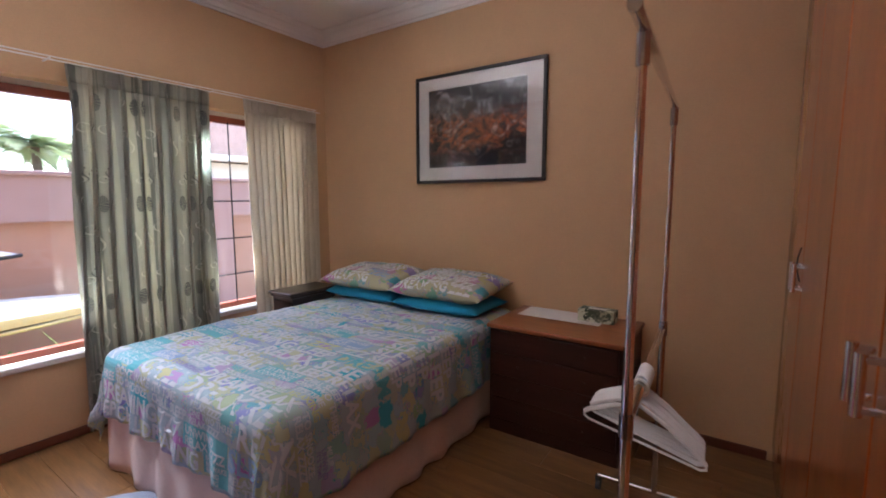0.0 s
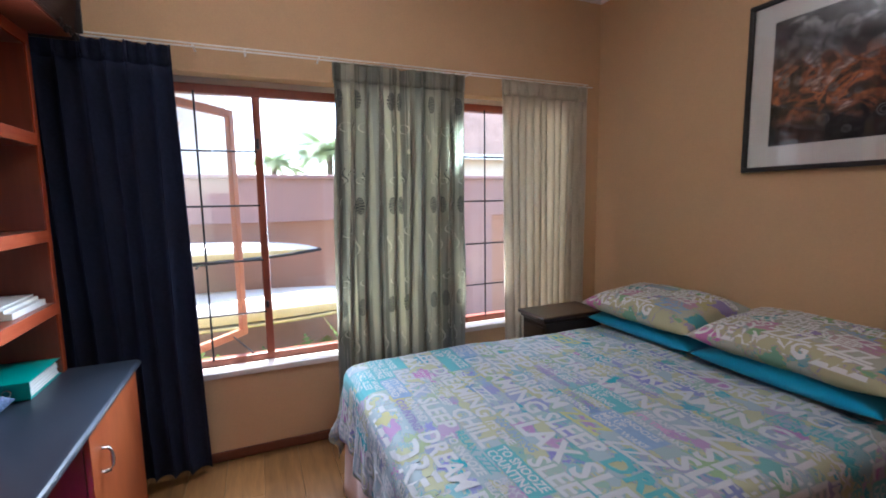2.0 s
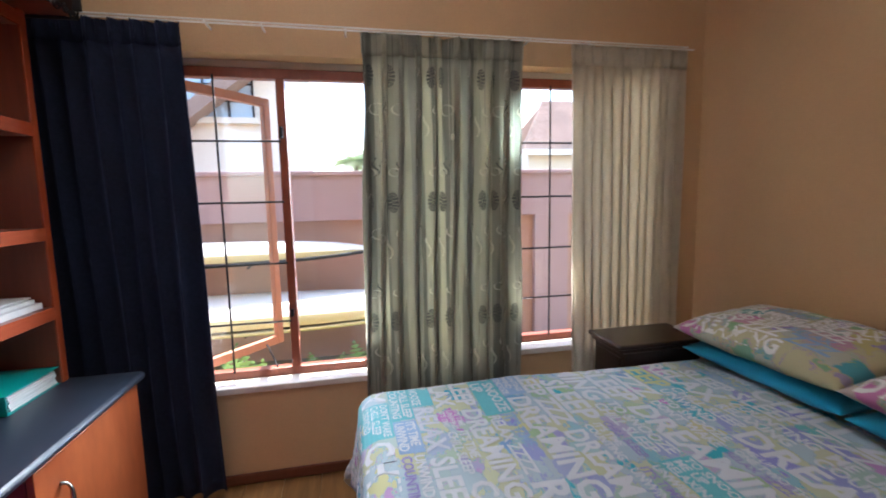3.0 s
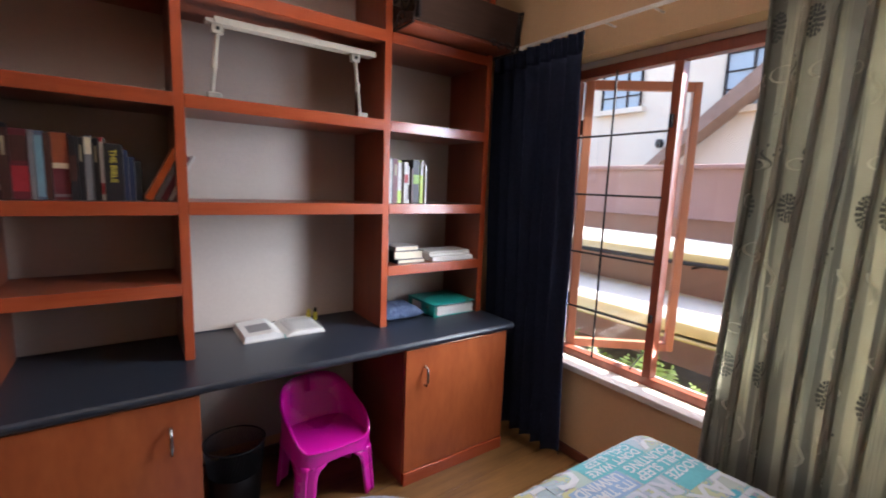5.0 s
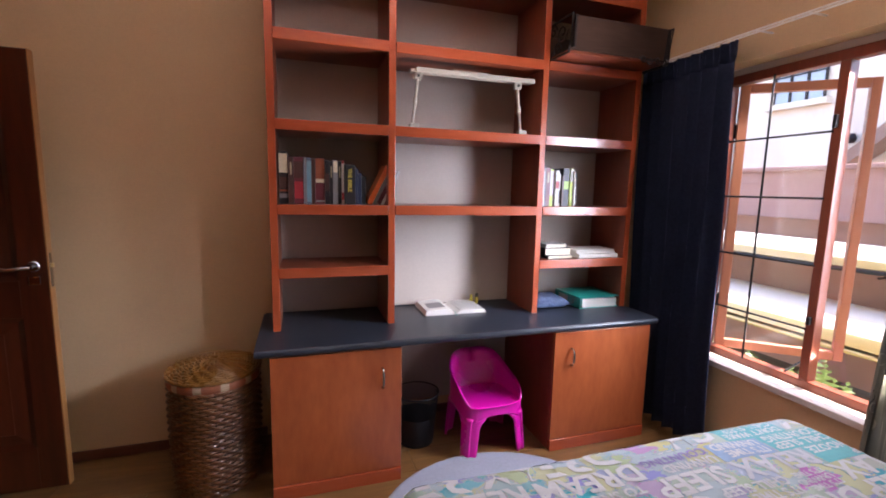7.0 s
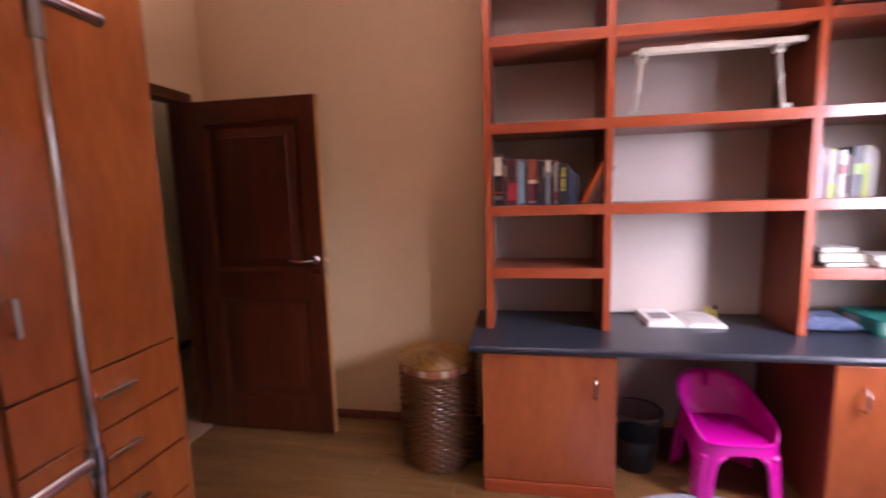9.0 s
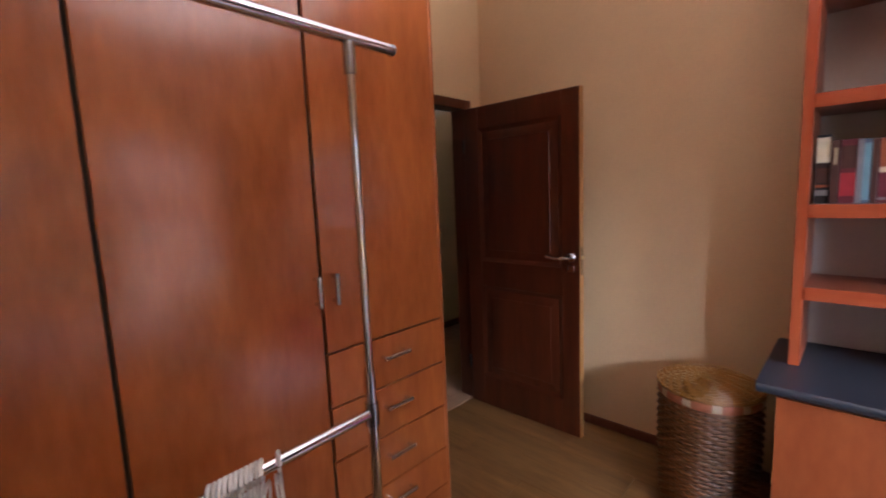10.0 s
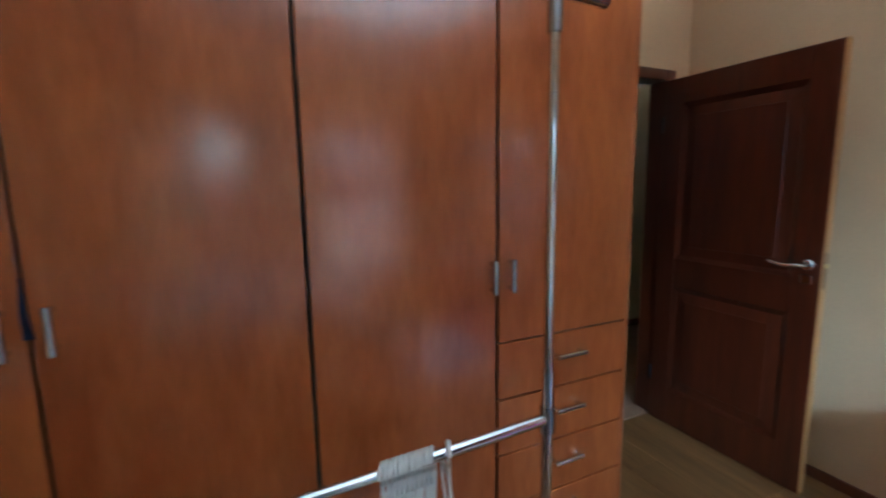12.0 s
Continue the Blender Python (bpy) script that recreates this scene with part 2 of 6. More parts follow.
M_SASH = wood("orange_window_sash", (0.42, 0.15, 0.075), (0.52, 0.20, 0.10), 0.45, 0.1)
M_IRON = plain("dark_iron", (0.025, 0.02, 0.02), 0.5, 0.6, vary=0.3, size=70, bump=0.2)
M_GLASS = pane_glass("window_glass")
M_PICGLASS = pane_glass("picture_glass", shine=0.05)
M_BLACKC = cloth("navy_black_cloth", (0.012, 0.016, 0.036), 0.2, 0.35)
M_BLACKC.node_tree.nodes["Principled BSDF"].inputs["Sheen Weight"].default_value = 0.2
M_BLACKC.node_tree.nodes["Principled BSDF"].inputs["Sheen Tint"].default_value = (0.35, 0.5, 1.0, 1.0)
M_BLACKC.node_tree.nodes["Principled BSDF"].inputs["Specular IOR Level"].default_value = 0.25
M_GREENC = patches("grey_green_curtain_cloth", ((0.253, 0.253, 0.216), (0.489, 0.480, 0.378), (0.320, 0.320, 0.278), (0.591, 0.577, 0.443), (0.370, 0.375, 0.319)), 9.0, see_through=0.52, blend=0.15, stretch=(0.1, 3.4, 0.06))
M_GREENP = cloth("charcoal_print", (0.10, 0.105, 0.10), 0.25)
M_GREENL = cloth("pale_curtain_print", (0.66, 0.65, 0.54), 0.5)
M_CREAMC = cloth("cream_cloth", (0.68, 0.62, 0.50), 0.5, 0.06)
M_SKIRTC = cloth("blush_valance_cloth", (0.66, 0.50, 0.42), 0.0, 0.06)
M_SPREAD = patches("pastel_printed_cotton", ((0.314, 0.395, 0.445), (0.197, 0.197, 0.491), (0.307, 0.373, 0.455), (0.409, 0.409, 0.229), (0.247, 0.394, 0.459), (0.020, 0.321, 0.402), (0.285, 0.400, 0.449), (0.435, 0.418, 0.205), (0.422, 0.416, 0.265), (0.215, 0.378, 0.444), (0.407, 0.145, 0.407), (0.318, 0.383, 0.449), (0.237, 0.384, 0.204), (0.378, 0.410, 0.279), (0.020, 0.326, 0.392), (0.227, 0.227, 0.472), (0.402, 0.418, 0.271)), 13.0, blend=0.22, stretch=(0.85, 1.25, 1))
M_PILLOW = patches("warm_pastel_printed_cotton", ((0.404, 0.373, 0.222), (0.201, 0.141, 0.412), (0.359, 0.343, 0.298), (0.416, 0.370, 0.113), (0.378, 0.363, 0.272), (0.439, 0.106, 0.348), (0.402, 0.372, 0.236), (0.298, 0.359, 0.359), (0.431, 0.386, 0.143), (0.226, 0.347, 0.136), (0.057, 0.284, 0.359), (0.363, 0.363, 0.302)), 13.0, blend=0.25)
M_INKS = [cloth("ink_white", (0.475, 0.495, 0.525), 0, 0.03), cloth("ink_teal", (0.09, 0.35, 0.39), 0, 0.1), cloth("ink_violet", (0.22, 0.19, 0.40), 0, 0.1),
          cloth("ink_blue", (0.20, 0.31, 0.48), 0, 0.1), cloth("ink_pink", (0.52, 0.28, 0.46), 0, 0.1), cloth("ink_olive", (0.42, 0.44, 0.20), 0, 0.1), cloth("ink_grey", (0.42, 0.44, 0.50), 0, 0.1)]
M_PILLOWINKS = [cloth("ink_bright_white", (0.62, 0.61, 0.60), 0, 0.03), *M_INKS[1:]]
M_BLUEC = cloth("turquoise_cotton", (0.010, 0.30, 0.50), 0, 0.06)
M_RUG = cloth("grey_blue_pile", (0.23, 0.25, 0.31), 0, 0.12)
M_PINK = plain("magenta_plastic", (0.66, 0.008, 0.34), 0.28, coat=0.2, vary=0.03)
M_BIN = plain("black_wire_mesh", (0.012, 0.012, 0.015), 0.45, 0.3)
M_WICKER = plain("brown_wicker", (0.125, 0.043, 0.010), 0.32, vary=0.45, size=45, bump=0.3)
M_STRAW = plain("golden_wicker", (0.20, 0.085, 0.015), 0.28, vary=0.4, size=45, bump=0.3)
M_PAPER = plain("white_paper", (0.66, 0.65, 0.62), 0.8, vary=0.03)
M_PAGES = plain("page_edges", (0.74, 0.66, 0.50), 0.85, vary=0.12, size=200)
M_TEAL = plain("teal_card", (0.008, 0.30, 0.26), 0.4, vary=0.05)
M_BLACK = plain("black_lacquer", (0.015, 0.013, 0.013), 0.35, vary=0.2)
M_TILE = plain("brown_floor_tile", (0.28, 0.16, 0.10), 0.35, vary=0.15, size=14)
M_HALL = plain("hall_wall_paint", (0.58, 0.47, 0.32), 0.8, vary=0.03)
M_GROUND = plain("dry_ground", (0.20, 0.17, 0.11), 0.95, vary=0.3, size=12, bump=0.3)
M_GWALL = plain("pink_garden_wall", (0.42, 0.27, 0.25), 0.9, vary=0.06, size=9, bump=0.15)
M_GWALL2 = plain("terracotta_wall_panel", (0.46, 0.26, 0.185), 0.9, vary=0.06, size=9, bump=0.15)
M_KAY = plain("yellow_gelcoat", (0.70, 0.57, 0.27), 0.25, coat=0.4, vary=0.05)
M_KAYW = plain("white_gelcoat", (0.80, 0.76, 0.66), 0.3, coat=0.3, vary=0.04)
M_RUBBER = plain("black_rubber", (0.02, 0.02, 0.022), 0.7)
M_LEAF = plain("leaf_green", (0.16, 0.24, 0.05), 0.5, vary=0.4, size=10)
M_PALM = cloth("palm_leaf_green", (0.30, 0.37, 0.19), 0.5, 0.3, rough=0.5)
M_TRUNK = plain("grey_palm_trunk", (0.16, 0.13, 0.10), 0.9, vary=0.3, size=20, bump=0.4)
M_ROOF = plain("terracotta_roof_tile", (0.52, 0.36, 0.28), 0.8, vary=0.25, size=10, per_object=0.15)
M_BEAM = plain("weathered_brown_timber", (0.26, 0.17, 0.13), 0.8, vary=0.2, size=12)
M_DARKGL = plain("dark_window_glass", (0.36, 0.43, 0.48), 0.1, vary=0.1)


def art_print():
    """A dark printed picture: slate-grey above, an ember-orange glow across the middle, near black below."""
    m, nt, b = shader("dark_ember_art", 0.5)
    N, L = nt.nodes, nt.links
    tc, sep = N.new("ShaderNodeTexCoord"), N.new("ShaderNodeSeparateXYZ")
    L.new(tc.outputs["Object"], sep.inputs[0])

    def cloud(scale, detail, bend):
        n = N.new("ShaderNodeTexNoise")
        n.inputs["Scale"].default_value, n.inputs["Detail"].default_value, n.inputs["Distortion"].default_value = scale, detail, bend
        L.new(tc.outputs["Object"], n.inputs[0])
        return n.outputs[0]

    def ramp(source, stops):
        r = N.new("ShaderNodeValToRGB")
        e = r.color_ramp.elements
        while len(e) < len(stops):
            e.new(0.5)
        for k, (pos, c) in enumerate(stops):
            e[k].position, e[k].color = pos, (*c, 1)
        L.new(source, r.inputs[0])
        return r.outputs[0]

    def mix(kind, fac, a, c):
        x = N.new("ShaderNodeMix")
        x.data_type, x.blend_type = "RGBA", kind
        if isinstance(fac, float):
            x.inputs[0].default_value = fac
        else:
            L.new(fac, x.inputs[0])
        L.new(a, x.inputs[6]), L.new(c, x.inputs[7])
        return x.outputs[2]
    swirl, fine = cloud(7.0, 9, 1.6), cloud(30.0, 6, 0.4)
    ember = ramp(swirl, ((0.36, (0.012, 0.010, 0.012)), (0.45, (0.05, 0.022, 0.016)), (0.52, (0.34, 0.095, 0.025)), (0.58, (0.16, 0.06, 0.04)), (0.66, (0.50, 0.34, 0.28))))
    slate = ramp(swirl, ((0.38, (0.012, 0.013, 0.017)), (0.50, (0.05, 0.052, 0.06)), (0.64, (0.22, 0.22, 0.235))))
    night = ramp(swirl, ((0.42, (0.010, 0.009, 0.011)), (0.60, (0.045, 0.035, 0.035))))
    wave = N.new("ShaderNodeMath")
    wave.operation, wave.inputs[1].default_value = "MULTIPLY_ADD", 0.28
    L.new(swirl, wave.inputs[0]), L.new(sep.outputs["Z"], wave.inputs[2])
    up, low = N.new("ShaderNodeMapRange"), N.new("ShaderNodeMapRange")
    up.inputs[1].default_value, up.inputs[2].default_value = 0.60, 0.70
    low.inputs[1].default_value, low.inputs[2].default_value = 0.36, 0.46
    L.new(wave.outputs[0], up.inputs[0]), L.new(wave.outputs[0], low.inputs[0])
    body = mix("MIX", up.outputs[0], mix("MIX", low.outputs[0], night, ember), slate)
    speck = ramp(fine, ((0.40, (0.35, 0.35, 0.35)), (0.62, (1.7, 1.7, 1.7))))
    L.new(mix("MULTIPLY", 0.75, body, speck), b.inputs["Base Color"])
    return m


M_ART = art_print()
M_BUBBLE = plain("grey_print_ink", (0.17, 0.165, 0.165), 0.5, vary=0.4, size=40)

# ---- mesh helpers ----
BASE = {}


def thing(name, base, label, category, group="", kind=""):
    """The empty at the base of a thing; its parts are given in world places."""
    ob = new(name)
    ob.empty_display_size = 0.1
    ob.location = base
    BASE[ob] = Vector(base)
    return tagged(ob, label, category, group, kind)


def mesh_of(name, bm, material, base=(0, 0, 0), smooth=False):
    me = bpy.data.meshes.new(name)
    bm.transform(Matrix.Translation(-Vector(base)))
    bmesh.ops.recalc_face_normals(bm, faces=bm.faces)
    for f in bm.faces:
        f.smooth = smooth
    bm.to_mesh(me)
    bm.free()
    me.materials.append(material)
    if smooth:
        me.set_sharp_from_angle(angle=radians(40))
    return me


def part(name, bm, material, parent, label="", smooth=False):
    base = BASE[parent]
    ob = new(name, mesh_of(name, bm, material, base, smooth))
    ob.parent = parent
    BASE[ob] = base
    return tagged(ob, label)


def solo(name, bm, material, label, category, base=(0, 0, 0), kind="", group="", smooth=False):
    ob = new(name, mesh_of(name, bm, material, base, smooth))
    ob.location = base
    BASE[ob] = Vector(base)
    return tagged(ob, label, category, group, kind)


def box(x0, x1, y0, y1, z0, z1, bevel=0.0, bm=None, seg=2):
    one = bmesh.new()
    bmesh.ops.create_cube(one, size=1.0)
    for v in one.verts:
        v.co = Vector((x0 + (v.co.x + 0.5) * (x1 - x0), y0 + (v.co.y + 0.5) * (y1 - y0), z0 + (v.co.z + 0.5) * (z1 - z0)))
    if bevel:
        bmesh.ops.bevel(one, geom=one.edges[:], offset=min(bevel, 0.49 * min(abs(x1 - x0), abs(y1 - y0), abs(z1 - z0))), segments=seg, affect="EDGES", profile=0.5)
    return one if bm is None else join(bm, one)


def join(bm, other):
    me = bpy.data.meshes.new("joined")
    other.to_mesh(me)
    other.free()
    bm.from_mesh(me)
    bpy.data.meshes.remove(me)
    return bm


def tube(points, radius, sides=10, bm=None, flat=1.0):
    """A round bar along points, closed at both ends."""
    bm = bm or bmesh.new()
    pts = [Vector(p) for p in points]
    rings = []
    for i, p in enumerate(pts):
        way = (pts[min(i + 1, len(pts) - 1)] - pts[max(i - 1, 0)]).normalized()
        side = way.cross(Vector((0, 0, 1)) if abs(way.z) < 0.95 else Vector((0, 1, 0))).normalized()
        up = side.cross(way)
        r = radius[i] if isinstance(radius, (list, tuple)) else radius
        rings.append([bm.verts.new(p + r * (math.cos(2 * math.pi * k / sides) * side + flat * math.sin(2 * math.pi * k / sides) * up)) for k in range(sides)])
    for a, b in zip(rings, rings[1:]):
        for k in range(sides):
            bm.faces.new((a[k], a[(k + 1) % sides], b[(k + 1) % sides], b[k]))
    bm.faces.new(rings[0]), bm.faces.new(rings[-1][::-1])
    return bm


def lathe(profile, centre, sides=40, bm=None):
    """Turns (radius, z) about the upright line through centre."""
    bm = bm or bmesh.new()
    cx, cy = centre
    rings = []
    for r, z in profile:
        rings.append([bm.verts.new((cx + r * math.cos(2 * math.pi * k / sides), cy + r * math.sin(2 * math.pi * k / sides), z)) for k in range(sides)])
    for a, b in zip(rings, rings[1:]):
        for k in range(sides):
            bm.faces.new((a[k], a[(k + 1) % sides], b[(k + 1) % sides], b[k]))
    bm.faces.new(rings[0][::-1]), bm.faces.new(rings[-1])
    return bm


def sheet(f, us, vs, bm=None):
    """A grid surface: f(u, v) gives the place."""
    bm = bm or bmesh.new()
    rows = [[bm.verts.new(f(u, v)) for u in us] for v in vs]
    for a, b in zip(rows, rows[1:]):
        for k in range(len(us) - 1):
            bm.faces.new((a[k], a[k + 1], b[k + 1], b[k]))
    return bm


def inked(name, bms, materials, parent, label):
    """Flat prints in several inks as one mesh."""
    me = bpy.data.meshes.new(name)
    whole = bmesh.new()
    for i, b in enumerate(bms):
        for f in b.faces:
            f.material_index = i
        b.to_mesh(me)
        b.free()
        whole.from_mesh(me)
    whole.transform(Matrix.Translation(-BASE[parent]))
    whole.to_mesh(me)
    whole.free()
    for m in materials:
        me.materials.append(m)
    ob = new(name, me)
    ob.parent = parent
    return tagged(ob, label, kind="stuff")


def span(a, b, n):
    return [a + (b - a) * i / n for i in range(n + 1)]


def prism(outline, axis, a, b, bm=None):
    """Pushes a flat outline of (p, q) along an axis from a to b. The outline's planes: x -> (y, z), y -> (x, z), z -> (x, y)."""
    bm = bm or bmesh.new()
    place = {"x": lambda p, q, h: (h, p, q), "y": lambda p, q, h: (p, h, q), "z": lambda p, q, h: (p, q, h)}[axis]
    lo, hi = [bm.verts.new(place(p, q, a)) for p, q in outline], [bm.verts.new(place(p, q, b)) for p, q in outline]
    n = len(outline)
    for k in range(n):
        bm.faces.new((lo[k], lo[(k + 1) % n], hi[(k + 1) % n], hi[k]))
    bm.faces.new(lo), bm.faces.new(hi)
    return bm


def thicken(ob, depth, offset=0.0):
    mod = ob.modifiers.new("thickness", "SOLIDIFY")
    mod.thickness, mod.offset = depth, offset
    return ob


LETTERS = {}


def letters(text, size):
    """Flat outlines of a word in the built-in font: vertices (u, v) from its lower left corner, and faces."""
    if text not in LETTERS:
        cu = bpy.data.curves.new("word", "FONT")
        cu.body, cu.resolution_u, cu.size, cu.offset = text, 2, 1.0, 0.028
        ob = bpy.data.objects.new("word", cu)
        scene.collection.objects.link(ob)
        me = ob.to_mesh()
        verts = [(v.co.x, v.co.y) for v in me.vertices]
        faces = [tuple(p.vertices) for p in me.polygons]
        ob.to_mesh_clear()
        bpy.data.objects.remove(ob)
        bpy.data.curves.remove(cu)
        LETTERS[text] = (verts, faces, max(v[0] for v in verts), max(v[1] for v in verts))
    verts, faces, w, h = LETTERS[text]
    k = size / h
    return [(u * k, v * k) for u, v in verts], faces, w * k


def write(bm, text, size, put, u0=0.0, v0=0.0):
    """Lays a word on a surface: put(u, v) gives the place. Returns the word's width."""
    uv, faces, w = letters(text, size)
    vs = [bm.verts.new(put(u0 + u, v0 + v)) for u, v in uv]
    for f in faces:
        if len(set(f)) > 2:
            bm.faces.new([vs[i] for i in f])
    return w

# ---- structure ----
floor = solo("floor", box(WX - 0.1, EX + 0.02, SY - 0.1, PY + 0.1, -0.15, -0.011), M_UNDER, "oak-coloured laminate plank floor", "floor", kind="structure")


def wall_with_holes(name, x0, x1, y_from, y_to, z_to, holes, material, label):
    """A wall along y between x0 and x1 with openings (y0, y1, z0, z1), in order."""
    bm, at = bmesh.new(), y_from
    for y0, y1, z0, z1 in holes:
        box(x0, x1, at, y0, -0.15, z_to, bm=bm)
        if z0 > 0:
            box(x0, x1, y0, y1, -0.15, z0, bm=bm)
        box(x0, x1, y0, y1, z1, z_to, bm=bm)
        at = y1
    box(x0, x1, at, y_to, -0.15, z_to, bm=bm)
    return solo(name, bm, material, label, "wall", kind="structure")


TOPZ = CZ + 0.2
wall_with_holes("wall_west", WXO, WX, SY - 0.2, PY + 0.2, TOPZ, [(*WIN1, WZ0, WZ1 + 0.036), (*WIN2, WZ0 + 0.06, WZ1 + 0.036)], M_WALL, "peach painted wall with two window openings")
wall_with_holes("wall_east", EX, EX + 0.10, SY - 0.2, PY + 0.2, TOPZ, [(*DOOR_Y, 0.0, DOOR_Z)], M_WALL, "cream painted wall with a doorway")
solo("wall_north", box(WX, EX, PY, PY + 0.2, -0.15, TOPZ), M_WALL, "peach painted wall behind the bed", "wall", kind="structure")
solo("wall_south", box(WX, EX, SY - 0.2, SY, -0.15, TOPZ), M_WALL, "peach painted wall behind the desk", "wall", kind="structure")
solo("ceiling", box(WX, EX, SY, PY, CZ, CZ + 0.2), M_CEIL, "white painted ceiling", "ceiling", kind="structure")


def cornice():
    """Stepped plaster coving round the ceiling."""
    prof = [(0, -0.115), (0.012, -0.115), (0.018, -0.10), (0.03, -0.095), (0.038, -0.07), (0.06, -0.04), (0.085, -0.03), (0.095, -0.018), (0.11, -0.012), (0.11, 0), (0, 0)]
    bm = bmesh.new()
    prism([(WX + d, CZ + h) for d, h in prof], "y", SY, PY, bm)
    prism([(EX - d, CZ + h) for d, h in prof], "y", SY, PY, bm)
    prism([(PY - d, CZ + h) for d, h in prof], "x", WX, EX, bm)
    prism([(SY + d, CZ + h) for d, h in prof], "x", WX, EX, bm)
    return solo("cornice_trim", bm, M_CEIL, "white moulded plaster cornice", "cornice", kind="structure")


cornice()


def baseboard(name, x0, x1, y0, y1):
    solo(name, box(x0, x1, y0, y1, 0.0, 0.056, 0.006), M_SKIRT, "dark stained wooden skirting board", "skirting board", kind="structure")


baseboard("baseboard_west", WX, WX + 0.016, SY + 0.02, PY - 0.02)
baseboard("baseboard_north", WX + 0.02, 0.83, PY - 0.016, PY)
baseboard("baseboard_south_1", -0.29, EX - 0.09, SY, SY + 0.016)
baseboard("baseboard_south_2", -1.83, -0.985, SY, SY + 0.016)


# bounced daylight on these steps is put into their pale colour
for wy0, wy1 in (WIN1, WIN2):
    solo("lintel_trim", box(WXO + 0.002, FX + 0.022, wy0 + 0.001, wy1 - 0.001, WZ1 + 0.001, WZ1 + 0.035, 0.002), M_SILL, "wall step above the window frame, coloured pale for bounced daylight", "lintel", kind="structure")


def window(name, y0, y1, z0, z1, mullions, bars, bar_z, label):
    """A brown frame with panes and burglar bars. bars: (y) uprights in front of the first light."""
    w = thing(name, (FX, (y0 + y1) / 2, z0), label, "window", kind="structure")
    x0, x1 = FX - 0.028, FX + 0.028
    part("window_frame", box(x0, x1, y0, y1, z1 - 0.05, z1, 0.004), M_FRAME, w)
    part("window_frame", box(x0, x1, y0, y1, z0, z0 + 0.045, 0.004), M_FRAME, w)
    part("window_frame", box(x0, x1, y0, y0 + 0.045, z0 + 0.045, z1 - 0.05, 0.004), M_FRAME, w)
    part("window_frame", box(x0, x1, y1 - 0.045, y1, z0 + 0.045, z1 - 0.05, 0.004), M_FRAME, w)
    for m in mullions:
        part("mullion", box(x0, x1 + 0.004, m - 0.022, m + 0.022, z0 + 0.045, z1 - 0.05, 0.004), M_FRAME, w)
    part("window_sill", box(WXO - 0.04, FX + 0.03, y0 + 0.002, y1 - 0.002, z0 - 0.02, z0 + 0.002, 0.003), M_SILL, w)
    part("window_sill", box(FX + 0.03, WX + 0.022, y0 + 0.002, y1 - 0.002, z0 - 0.03, z0 + 0.004, 0.005), M_SILL, w, "white painted inner sill")
    b0, b1, by = bars
    for y in by:
        part("burglar_bar", tube([(FX + 0.035, y, z0 + 0.04), (FX + 0.035, y, z1 - 0.04)], 0.0055, 8), M_IRON, w, "thin dark burglar bar")
    for z in bar_z:
        part("burglar_bar", tube([(FX + 0.042, b0, z), (FX + 0.042, b1, z)], 0.0055, 8), M_IRON, w, "thin dark burglar bar")
    return w


w1 = window("window_1", *WIN1, WZ0, WZ1, [0.32, 0.90], (0.13, 0.89, [0.585]), (0.837, 1.152, 1.475, 1.785), "brown framed window with burglar bars and an open side light")
w2 = window("window_2", *WIN2, WZ0 + 0.06, WZ1, [], (2.15, 2.96, [2.39, 2.72]), (0.87, 1.17, 1.475, 1.785), "brown framed window with burglar bars")


def glass(parent, place):
    ob = part("pane", place, M_GLASS, parent)
    ob.visible_shadow = False
    return ob


glass(w1, box(FX - 0.004, FX, 0.922, WIN1[1] - 0.045, WZ0 + 0.045, WZ1 - 0.05))
glass(w1, box(FX - 0.004, FX, WIN1[0] + 0.045, 0.298, WZ0 + 0.045, WZ1 - 0.05))
glass(w2, box(FX - 0.004, FX, WIN2[0] + 0.045, WIN2[1] - 0.045, WZ0 + 0.105, WZ1 - 0.05))
# stay and catch of the open light
part("window_catch", box(FX + 0.028, FX + 0.05, 0.888, 0.905, 1.80, 1.86, 0.003), M_IRON, w1, "small dark window catch")
part("window_catch", box(FX + 0.028, FX + 0.05, 0.888, 0.905, 0.86, 0.90, 0.003), M_IRON, w1, "small dark window catch")


